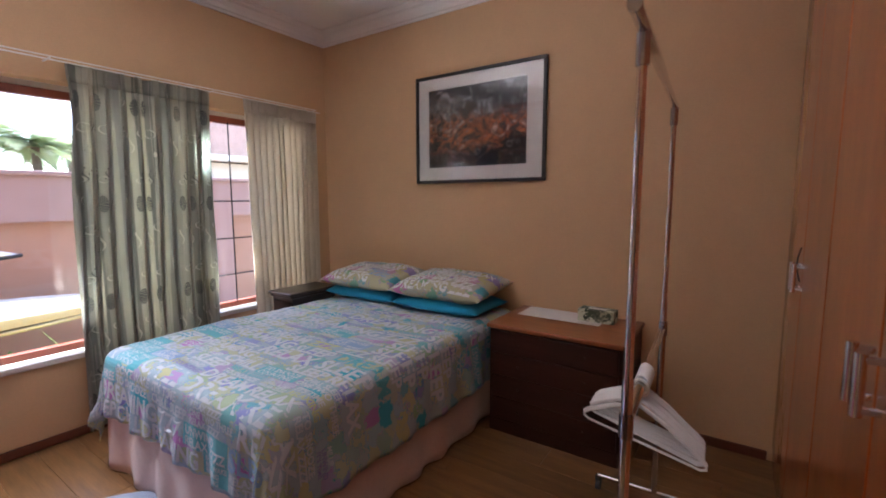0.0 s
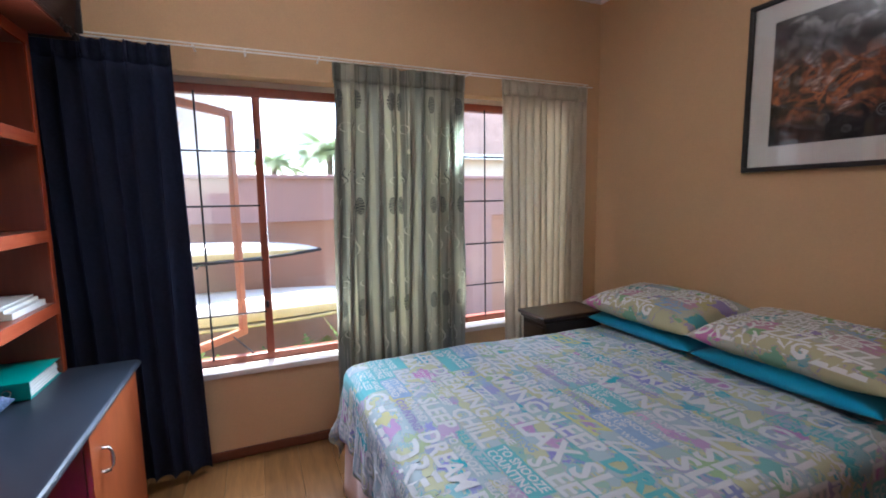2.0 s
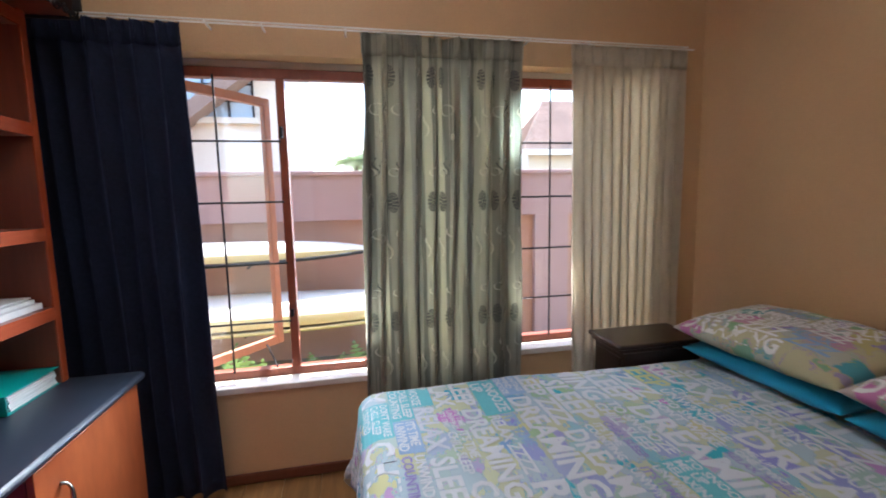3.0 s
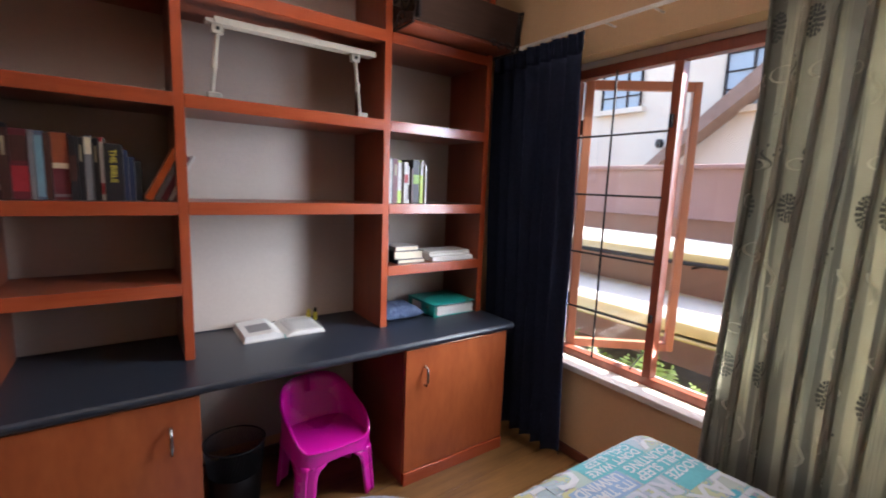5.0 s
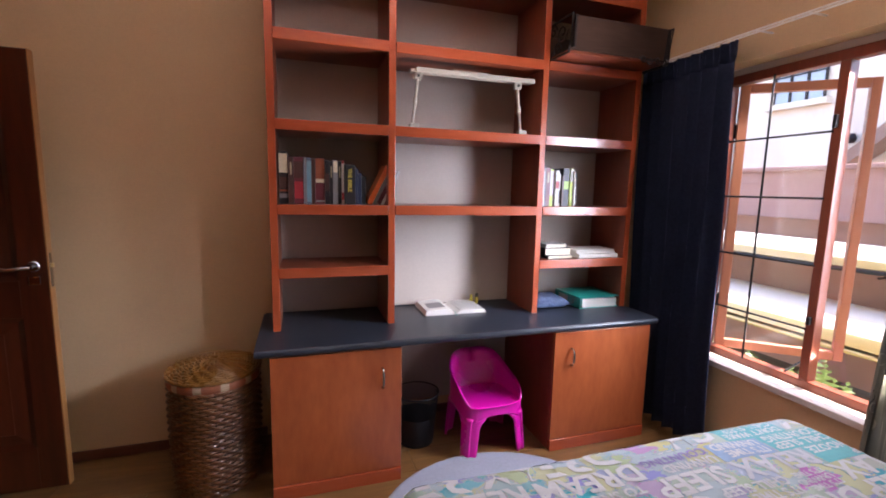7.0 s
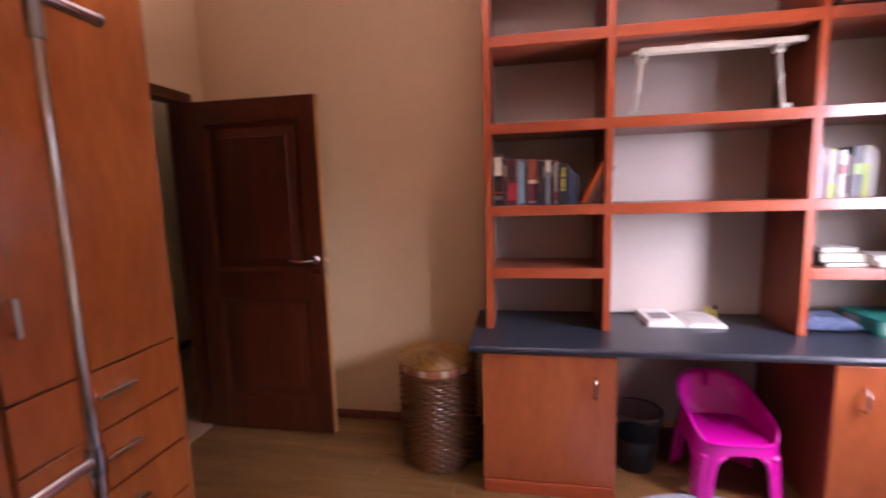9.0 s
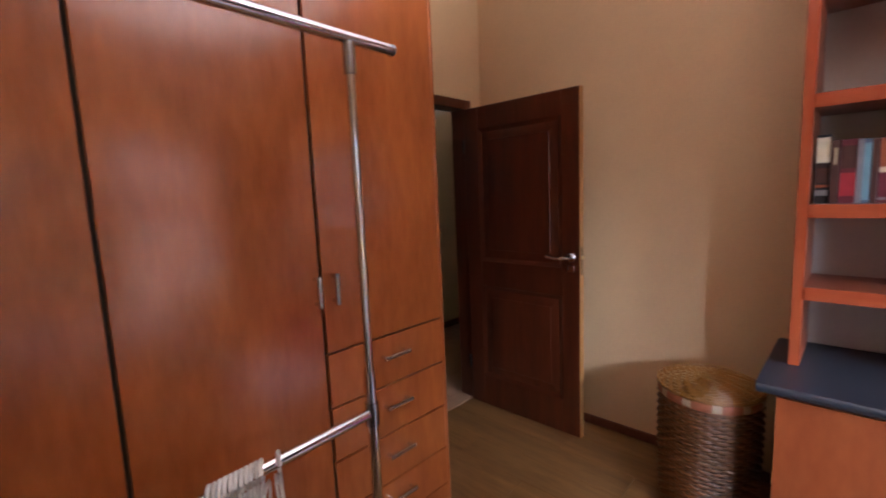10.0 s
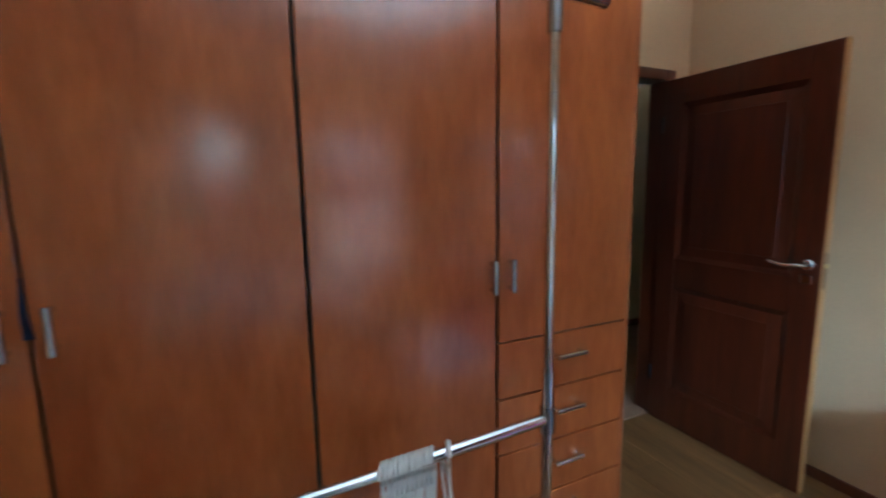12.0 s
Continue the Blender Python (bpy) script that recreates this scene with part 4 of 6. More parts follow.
# ---- nightstand and dresser ----
def nightstand():
    n = thing("nightstand", (-2.43, 2.75, 0), "black-brown wooden bedside table with a moulded top", "bedside table")
    x0, x1, y0, y1 = -2.57, -2.27, 2.48, 2.98
    top = box(x0, x1, y0, y1, 0.716, 0.741, 0.010, seg=3)
    part("tabletop", top, M_NIGHT, n)
    part("moulding", box(x0 + 0.015, x1 - 0.01, y0 + 0.015, y1 - 0.015, 0.695, 0.716, 0.008, seg=3), M_NIGHT, n)
    part("body", box(x0 + 0.03, x1 - 0.01, y0 + 0.03, y1 - 0.03, 0.52, 0.695, 0.003), M_NIGHT, n)
    part("drawer", box(x0 + 0.05, x1 - 0.03, y0 + 0.018, y0 + 0.03, 0.55, 0.67, 0.004), M_NIGHT, n)
    for lx in (x0 + 0.05, x1 - 0.04):
        for ly in (y0 + 0.05, y1 - 0.05):
            part("leg", tube([(lx, ly, 0), (lx, ly, 0.2), (lx, ly, 0.53)], [0.014, 0.018, 0.024], 10), M_NIGHT, n)
    part("lower_shelf", box(x0 + 0.05, x1 - 0.03, y0 + 0.05, y1 - 0.05, 0.16, 0.18, 0.004), M_NIGHT, n)


nightstand()


def dresser():
    x0, x1, y0, y1, zt = -0.655, 0.150, 2.755, PY - 0.018, 0.705
    d = thing("chest_of_drawers", ((x0 + x1) / 2, (y0 + y1) / 2, 0), "brown wooden chest of drawers with dark front", "chest of drawers")
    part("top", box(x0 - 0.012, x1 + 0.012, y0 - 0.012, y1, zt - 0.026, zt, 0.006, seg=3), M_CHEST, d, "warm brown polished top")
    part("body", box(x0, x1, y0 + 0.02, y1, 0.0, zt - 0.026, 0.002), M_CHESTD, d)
    n = 4
    for i in range(n):
        lo, hi = 0.09 + i * 0.145, 0.09 + (i + 1) * 0.145 - 0.006
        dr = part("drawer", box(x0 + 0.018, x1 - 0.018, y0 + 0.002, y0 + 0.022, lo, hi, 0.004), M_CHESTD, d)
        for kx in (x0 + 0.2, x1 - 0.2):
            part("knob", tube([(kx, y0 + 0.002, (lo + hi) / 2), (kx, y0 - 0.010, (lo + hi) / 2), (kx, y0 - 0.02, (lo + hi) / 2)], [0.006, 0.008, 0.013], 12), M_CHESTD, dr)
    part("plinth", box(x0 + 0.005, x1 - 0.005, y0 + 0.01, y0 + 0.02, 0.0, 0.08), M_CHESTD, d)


dresser()


# ---- curtains ----
def track():
    t = thing("curtain_track", (WX + 0.09, 1.5, 2.27), "double white enamelled curtain track above the windows", "curtain rail")
    for x, z in ((WX + 0.070, 2.306), (WX + 0.115, 2.277)):
        part("rail", box(x - 0.006, x + 0.006, 0.0, 3.16, z - 0.003, z + 0.003, 0.0015), M_TRACK, t)
    for y in (0.06, 0.62, 0.86, 1.24, 2.18, 3.1):
        part("bracket", box(WX, WX + 0.115, y - 0.005, y + 0.005, 2.285, 2.291, 0.001), M_TRACK, t)


track()


def curtain(name, top, bottom, z0, z1, folds, amp, material, label, seed, x0=WX + 0.105, prints=None, lap=0.012):
    """A gathered curtain along y. top and bottom: (y0, y1). Returns the surface."""
    n = folds * 10

    def put(s, q, lift=0.0):
        a, b = bottom[0] + (top[0] - bottom[0]) * q, bottom[1] + (top[1] - bottom[1]) * q
        wob = 0.35 * noise.noise((s * folds * 0.7, q * 1.2, seed)) + 0.2 * noise.noise((s * 3, q * 2, seed + 5))
        k = amp * (0.55 + 0.45 * (1 - q)) * (0.8 + 0.5 * noise.noise((s * folds * 0.31, 3.0, seed)))
        ph = 2 * math.pi * (s * folds + wob)
        x = x0 + k * math.sin(ph) + lift
        y = a + (b - a) * s + lap * math.cos(ph)
        return Vector((x, y, z0 + (z1 - z0) * q))
    c = thing(name, (x0, (top[0] + top[1]) / 2, z0), label, "curtain", "curtains")
    thicken(part("drape", sheet(lambda s, q: put(s, q), span(0, 1, n), span(0, 0.955, 30)), material, c, "", True), 0.003)

    def head(s, q):
        p = put(s, 0.955 + 0.045 * q)
        return (x0 + (p.x - x0) * (1 - 0.65 * q) + 0.011 * min(1, q * 3) * math.sin(s * folds * 2 * math.pi * 3 + seed), p.y, p.z + 0.016 * noise.noise((s * 14, 1, seed)) * q)
    thicken(part("heading", sheet(head, span(0, 1, n * 2), span(0, 1, 5)), material, c, "gathered heading tape", True), 0.006)
    if prints:
        dark, pale = bmesh.new(), bmesh.new()
        rnd = random.Random(seed)
        height, cols = z1 - z0, 7
        width = 2.2 * abs(top[1] - top[0])                 # the flat width of the gathered cloth

        def at(u, v):
            return put(min(1, max(0, u / width)), min(0.95, max(0, v / height)), 0.004)

        def spot(bm, u, v, r, sides=8):
            bm.faces.new([bm.verts.new(at(u + 0.4 * r * math.cos(2 * math.pi * k / sides), v + r * math.sin(2 * math.pi * k / sides))) for k in range(sides)])

        def stroke(bm, pts, w):
            lo = [bm.verts.new(at(u - w, v)) for u, v in pts]
            hi = [bm.verts.new(at(u + w, v + 0.003)) for u, v in pts]
            for k in range(len(pts) - 1):
                bm.faces.new((lo[k], hi[k], hi[k + 1], lo[k + 1]))

        def loop(bm, u, v, r, w):
            stroke(bm, [(u + r * math.cos(k * 0.5), v + r * math.sin(k * 0.5)) for k in range(14)], w)

        def medallion(u, v):
            for ring, cnt in ((0.047, 15), (0.033, 11), (0.019, 7), (0.002, 1)):
                for k in range(cnt):
                    a = 2 * math.pi * k / cnt
                    spot(dark, u + 0.36 * ring * math.cos(a), v + ring * math.sin(a), 0.0078, 6)
            
        def sprig(u, v):
            stroke(dark, [(u + 0.012 * math.sin(k * 0.9), v + 0.012 * k) for k in range(7)], 0.0022)
            for du, dv in ((-0.012, 0.03), (0.014, 0.055), (0.0, 0.09), (0.022, 0.075)):
                spot(dark, u + du, v + dv, 0.0065, 7)
            loop(pale, u - 0.02, v + 0.02, 0.020, 0.003)

        def eye(u, v):
            spot(pale, u, v, 0.019, 10), spot(dark, u, v, 0.008, 7)
            for k in range(5):
                spot(dark, u + 0.026 * math.cos(k * 1.1), v + 0.026 * math.sin(k * 1.1), 0.004, 5)
        for col in range(cols):
            u = width * ((1, 2, 4, 5, 7, 8, 9)[col] - 0.25) / 9
            v = 0.17
            while v < height - 0.12:
                medallion(u, v), sprig(u + 0.03, v + 0.13), eye(u - 0.085, v + 0.20)
                loop(pale, u - 0.075, v + 0.02, 0.024, 0.003), eye(u + 0.06, v + 0.33), sprig(u - 0.07, v + 0.42)
                loop(pale, u + 0.035, v + 0.46, 0.028, 0.003)
                stroke(pale, [(u - 0.02 + 0.01 * math.sin(k), v + 0.33 + 0.02 * k) for k in range(6)], 0.004)
                stroke(dark, [(u + 0.09 + 0.012 * math.sin(k * 0.8), v - 0.05 + 0.016 * k) for k in range(8)], 0.0016)
                v += 0.62
        tagged(part("print_pattern", dark, prints[0], c, "charcoal printed medallions and sprigs"), kind="stuff")
        tagged(part("pale_print", pale, prints[1], c, "pale printed rings and curls"), kind="stuff")
    return put


curtain("curtain", (-0.14, 0.510), (-0.10, 0.545), 0.03, 2.275, 7, 0.045, M_BLACKC, "navy-black floor-length curtain drawn to the side", 1)
curtain("curtain", (1.30, 2.110), (1.235, 2.10), 0.05, 2.275, 9, 0.034, M_GREENC, "grey-green curtain printed with charcoal medallions", 2, prints=(M_GREENP, M_GREENL), lap=0.030)
curtain("curtain", (2.405, 3.115), (2.44, 3.10), 0.05, 2.275, 12, 0.028, M_CREAMC, "plain cream curtain hanging beside the corner", 3)


# ---- picture ----
def picture():
    x0, x1, z0, z1, yb = -1.640, -0.520, 1.612, 2.458, PY - 0.002
    p = thing("framed_picture", ((x0 + x1) / 2, yb, z0), "dark ember-coloured print in a white mount and thin black frame", "picture")
    fw, yf = 0.024, PY - 0.032
    for a in ((x0, x1, z0, z0 + fw), (x0, x1, z1 - fw, z1), (x0, x0 + fw, z0 + fw, z1 - fw), (x1 - fw, x1, z0 + fw, z1 - fw)):
        part("frame", box(a[0], a[1], yf, yb, a[2], a[3], 0.004), M_BLACK, p, "thin black frame")
    part("mount", box(x0 + fw, x1 - fw, PY - 0.016, yb, z0 + fw, z1 - fw), M_PAPER, p, "white card mount")
    part("print", box(x0 + 0.125, x1 - 0.145, PY - 0.018, PY - 0.0165, z0 + 0.125, z1 - 0.115), M_ART, p, "dark print with ember-orange swirls")
    rnd, rings = random.Random(5), bmesh.new()
    for k in range(46):
        r = rnd.choice([0.008, 0.011, 0.014, 0.018, 0.026])
        cx = rnd.uniform(x0 + 0.16, x1 - 0.18)
        cz = rnd.gauss(z1 - 0.30, 0.05) if k % 3 else rnd.uniform(z0 + 0.16, z0 + 0.34)
        cz = min(max(cz, z0 + 0.16), z1 - 0.15)
        for q in ((1.0, 0.8), (0.55, 0.40)):
            inner, outer = ([rings.verts.new((cx + r * f * math.cos(a), PY - 0.0185, cz + r * f * math.sin(a))) for a in span(0, 2 * math.pi * 15 / 16, 15)] for f in (q[1], q[0]))
            for i in range(16):
                rings.faces.new((outer[i], outer[(i + 1) % 16], inner[(i + 1) % 16], inner[i]))
    tagged(part("printed_bubbles", rings, M_BUBBLE, p, "small grey printed bubbles"), kind="stuff")
    part("glass", box(x0 + fw, x1 - fw, PY - 0.024, PY - 0.022, z0 + fw, z1 - fw), M_PICGLASS, p).visible_shadow = False


picture()


# ---- clothes rack and hangers ----
RA, RB, RZ, RL = Vector((0.415, 1.52, 0)), Vector((0.363, 2.538, 0)), 1.888, 0.893


def rack():
    r = thing("clothes_rack", ((RA.x + RB.x) / 2, (RA.y + RB.y) / 2, 0), "chrome telescopic clothes rack with two rails on castors", "clothes rack")
    way = (RB - RA).normalized()
    up = lambda p, z: (p.x, p.y, z)
    for p in (RA, RB):
        part("post", tube([up(p, 0.075), up(p, 1.02)], 0.0145, 14), M_CHROME, r, "", True)
        part("post", tube([up(p, 1.02), up(p, RZ)], 0.0115, 14), M_CHROME, r, "", True)
        part("collar", tube([up(p, 1.80), up(p, RZ - 0.012)], 0.0165, 14), M_STEEL, r, "grey collar", True)
        part("clamp", tube([up(p, RL - 0.035), up(p, RL + 0.03)], 0.019, 14), M_STEEL, r, "grey rail clamp", True)
        foot = part("foot_bar", tube([(p.x - 0.26, p.y - 0.012, 0.082), (p.x + 0.26, p.y + 0.012, 0.082)], 0.011, 12), M_CHROME, r, "", True)
        for s in (-0.26, 0.26):
            c = part("castor", tube([(p.x + s - 0.011, p.y, 0.026), (p.x + s + 0.011, p.y, 0.026)], 0.026, 16), M_RUBBER, r, "black castor wheel", True)
            part("fork", box(p.x + s - 0.015, p.x + s + 0.015, p.y - 0.012, p.y + 0.012, 0.046, 0.078, 0.004), M_RUBBER, r)
    a, b = RA - way * 0.14, RB + way * 0.03
    part("top_rail", tube([up(a, RZ), up(a + way * 0.62, RZ)], 0.0155, 14), M_CHROME, r, "", True)
    part("top_rail", tube([up(a + way * 0.62, RZ), up(b, RZ)], 0.0125, 14), M_CHROME, r, "", True)
    part("end_cap", tube([up(a - way * 0.012, RZ), up(a, RZ)], 0.0165, 14), M_STEEL, r, "", True)
    part("lower_rail", tube([up(RA + way * 0.015, RL), up(RA + way * 0.40, RL)], 0.0145, 14), M_CHROME, r, "", True)
    part("lower_rail", tube([up(RA + way * 0.40, RL), up(RB - way * 0.015, RL)], 0.0115, 14), M_CHROME, r, "", True)


rack()


def hanger(y, swing, first=None):
    """A white plastic coat hanger on the lower rail."""
    t = (y - RA.y) / (RB.y - RA.y)
    x = RA.x + (RB.x - RA.x) * t
    m = Matrix.Translation((x, y, RL + 0.020)) @ Matrix.Rotation(radians(swing), 4, "Z")
    if first:
        return copy_thing(first, m)
    h = thing("coat_hanger", (0, 0, 0), "white plastic coat hanger hooked on the lower rail", "coat hanger", "hangers on the rail")
    hook = [(0.024 * math.sin(a), 0, 0.024 * math.cos(a) - 0.024) for a in [math.radians(d) for d in range(-80, 181, 20)]]
    part("hook", tube([*hook, (0, 0, -0.062), (0, 0, -0.085)], 0.0047, 8), M_WHITEPL, h, "", True)
    arms = [(-0.205, 0, -0.185), (-0.19, 0, -0.172), (-0.09, 0, -0.118), (0, 0, -0.085), (0.09, 0, -0.118), (0.19, 0, -0.172), (0.205, 0, -0.185)]
    part("shoulder", tube(arms, 0.0044, 8, flat=1.8), M_WHITEPL, h, "", True)
    part("trouser_bar", tube([(-0.205, 0, -0.185), (-0.205, 0, -0.198), (-0.19, 0, -0.206), (0.19, 0, -0.206), (0.205, 0, -0.198), (0.205, 0, -0.185)], 0.0040, 8), M_WHITEPL, h, "", True)
    h.matrix_basis = m
    return h


first_hanger = hanger(1.800, -20)
for i in range(11):
    hanger(1.842 + i * 0.0112, -26 + 1.5 * math.sin(i * 2.3), first_hanger)


# ---- under and beside the desk ----
def kids_chair(cx, cy, turn):
    c = thing("plastic_chair", (cx, cy, 0), "small magenta moulded plastic child's chair under the desk", "chair")
    rot = Matrix.Translation((cx, cy, 0)) @ Matrix.Rotation(radians(turn), 4, "Z")

    def put(bm):
        bm.transform(rot)
        return bm
    def rim(a):
        """Height of the upper edge: low across the front, sweeping up to the back."""
        t = max(0.0, (abs(a) - 42) / 138)
        return 0.290 + 0.204 * math.sin(t * math.pi / 2) ** 1.25

    def round_plan(a, z, k=1.0):
        """A rounded square, flared towards the floor, leaning back and narrowing above the seat."""
        s, c = math.sin(radians(a)), math.cos(radians(a))
        x = math.copysign(abs(s) ** 0.58, s) * 0.190
        y = math.copysign(abs(c) ** 0.58, c) * 0.172
        up = max(0.0, z - 0.29) / 0.23
        flare = (1.13 - 0.13 * min(1.0, z / 0.29)) * k
        return Vector((x * flare * (1 - 0.06 * up), y * flare * (1 - 0.05 * up) - 0.055 * up * (0.5 - 0.5 * c), z))

    def side_wall(a, q):
        low = 0.222 + 0.018 * math.cos(radians(4 * a))
        return round_plan(a, low + (rim(a) - low) * q)
    thicken(part("backrest", put(sheet(side_wall, span(-180, 180, 72), span(0, 1, 8))), M_PINK, c, "", True), 0.009, -1)

    def tub(a, q):
        top, t = rim(a), min(1.0, q / 0.55)
        z = top + (0.272 - top) * (1 - (1 - t) ** 1.6)
        p = round_plan(a, z, 1.0 - 0.10 * t * t)
        k = 1.0 if q <= 0.55 else (1 - q) / 0.45
        return Vector((p.x * k, p.y * k, z - 0.010 * (1 - k)))
    bm = sheet(tub, span(-180, 180, 72), span(0, 1, 20))
    bmesh.ops.remove_doubles(bm, verts=bm.verts, dist=0.0003)
    thicken(part("seat", put(bm), M_PINK, c, "", True), 0.008, -1)
    part("rim", put(tube([round_plan(a, rim(a), 1.0) for a in span(-180, 180, 90)], 0.0075, 8)), M_PINK, c, "", True)
    for corner in (45, 135, 225, 315):
        def leg(u, z):
            half = 19 + 5 * z / 0.2 + (11 * ((z - 0.17) / 0.06) ** 2 if z > 0.17 else 0)
            p = round_plan(corner + u * half, z)
            ridge = 1.0 + (0.035 if abs(u) < 0.22 else 0.0)
            return Vector((p.x * ridge, p.y * ridge, z))
        thicken(part("leg", put(sheet(leg, [-1, -0.75, -0.5, -0.26, -0.2, 0, 0.2, 0.26, 0.5, 0.75, 1], span(0, 0.23, 10))), M_PINK, c, "", True), 0.014, -1)


kids_chair(-1.520, 0.065, 3)


def bin_basket(cx, cy):
    b = thing("waste_bin", (cx, cy, 0), "black wire mesh waste paper bin under the desk", "waste bin")
    part("base", lathe([(0.098, 0.004), (0.100, 0.0), (0.102, 0.018), (0.099, 0.020)], (cx, cy), 32), M_BIN, b, "", True)
    bm = bmesh.new()
    n = 56
    for k in range(n):
        for hand in (1, -1):
            pts = []
            for j in range(9):
                q = j / 8
                a = 2 * math.pi * k / n + hand * 0.7 * q
                r = 0.100 + 0.028 * q
                pts.append((cx + r * math.cos(a), cy + r * math.sin(a), 0.012 + 0.29 * q))
            tube(pts, 0.0014, 3, bm)
    tagged(part("mesh_wall", bm, M_BIN, b, "black woven wire wall"), kind="stuff")
    part("solid_band", lathe([(0.1005, 0.02), (0.1165, 0.17), (0.1150, 0.17), (0.099, 0.02)], (cx, cy), 40), M_BIN, b, "", True)
    rim = [(cx + 0.129 * math.cos(2 * math.pi * k / 40), cy + 0.129 * math.sin(2 * math.pi * k / 40), 0.303) for k in range(41)]
    part("rim", tube(rim, 0.004, 8), M_BIN, b, "", True)


bin_basket(-1.132, -0.04)


def wicker_basket(cx, cy):
    w = thing("laundry_basket", (cx, cy, 0), "round brown wicker laundry basket with a golden lid", "laundry basket")
    stakes, top = 38, 0.535

    def at(a, r, z):
        return (cx + r * math.cos(a), cy + r * math.sin(a), z)

    def radius(z):
        return 0.187 + 0.013 * z / top + 0.006 * math.sin(math.pi * z / top)
    # dark sleeve behind the strands: the basket's inner shade put into colour
    part("lining", lathe([(radius(0) - 0.012, 0.004), (radius(0.27) - 0.012, 0.27), (radius(top) - 0.012, top - 0.004)], (cx, cy), 48), M_WICKERD, w, "dark sleeve painting the shade inside the weave", True)
    part("base", lathe([(0.186, 0.0), (0.19, 0.006), (0.186, 0.02)], (cx, cy), 36), M_WICKER, w)
    rows = 30
    rnd = random.Random(4)
    for j in range(rows):
        z = 0.014 + (top - 0.028) * j / (rows - 1)
        ph, r = math.pi * (j % 2), radius(z)
        pts = [at(a, r + 0.0055 * math.sin(stakes / 2 * a + ph), z + 0.0012 * math.sin(5 * a + j)) for a in span(0, 2 * math.pi, stakes * 4)]
        part("strand", tube(pts, 0.0082 + 0.0006 * rnd.random(), 6, flat=1.0), M_WICKER, w, "", True)
    for k in range(stakes):
        a = 2 * math.pi * (k + 0.5) / stakes
        part("stake", tube([at(a, radius(z) - 0.001, z) for z in span(0.01, top - 0.006, 4)], 0.0042, 5), M_WICKERD, w)
    n = 34
    for i in range(n):
        a0, a1 = 2 * math.pi * i / n, 2 * math.pi * (i + 0.94) / n
        f = lambda u, v: at(u, 0.2085 + 0.004 * math.sin(v * math.pi), top + 0.036 * v)
        part("band_strip", sheet(f, span(a0, a1, 3), span(0, 1, 3)), (M_BAND, M_CREAMBAND, M_BAND)[i % 3], w)
    part("band", lathe([(0.203, top - 0.005), (0.2065, top - 0.003), (0.2065, top + 0.036), (0.203, top + 0.038), (0.16, top + 0.038), (0.16, top - 0.005)], (cx, cy), 60), M_BAND, w, "banded rim in red and cream")
    lid = part("lid", lathe([(0.2, top + 0.038), (0.206, top + 0.040), (0.205, top + 0.046), (0.15, top + 0.062), (0.08, top + 0.078), (0.012, top + 0.084)], (cx, cy), 48), M_WICKERD, w, "golden domed wicker lid", True)
    spokes = 44
    for j in range(15):
        q = (j + 0.5) / 15
        r, z = 0.207 * (1 - q) + 0.010, top + 0.042 + 0.046 * (1 - (1 - q) ** 2)
        m = max(8, int(spokes * (0.35 + 0.65 * (1 - q))) // 2 * 2)
        pts = [at(a, r, z + 0.003 * math.sin(m / 2 * a + math.pi * (j % 2))) for a in span(0, 2 * math.pi, m * 4)]
        part("strand", tube(pts, 0.0072, 6), M_STRAW, lid, "", True)
    part("lid_rim", tube([at(a, 0.209, top + 0.044) for a in span(0, 2 * math.pi, 48)], 0.008, 8), M_STRAW, w)
    for k in range(22):
        a = 2 * math.pi * k / 22
        part("spoke", tube([at(a, 0.205 * (1 - q) + 0.008, top + 0.048 + 0.046 * (1 - (1 - q) ** 2)) for q in span(0, 0.95, 5)], 0.0034, 5), M_STRAW, lid)
    part("knob_ring", tube([at(a, 0.022, top + 0.094) for a in span(0, 2 * math.pi, 20)], 0.006, 6), M_STRAW, w)


M_WICKERD = plain("dark_wicker_and_shade", (0.05, 0.018, 0.006), 0.5, vary=0.4, size=45, bump=0.3)
M_BAND = plain("red_brown_braid", (0.36, 0.11, 0.05), 0.6, vary=0.3)
M_CREAMBAND = plain("cream_braid", (0.52, 0.38, 0.26), 0.6, vary=0.2)
wicker_basket(-0.082, 0.005)

rug_bm = bmesh.new()
rug_rings = []
for q, z in ((1.0, 0.001), (1.0, 0.010), (0.985, 0.016), (0.96, 0.017), (0.6, 0.018), (0.2, 0.018)):
    rug_rings.append([rug_bm.verts.new((-1.36 + 0.62 * q * math.cos(a) * (1 + 0.01 * math.sin(5 * a)), 0.80 + 0.60 * q * math.sin(a), z)) for a in span(0, 2 * math.pi * 71 / 72, 71)])
for a, b in zip(rug_rings, rug_rings[1:]):
    for k in range(72):
        rug_bm.faces.new((a[k], a[(k + 1) % 72], b[(k + 1) % 72], b[k]))
rug_bm.faces.new(rug_rings[0][::-1]), rug_bm.faces.new(rug_rings[-1])
solo("rug", rug_bm, M_RUG, "oval grey-blue rug at the foot of the bed", "rug", (-1.36, 0.8, 0), smooth=True)


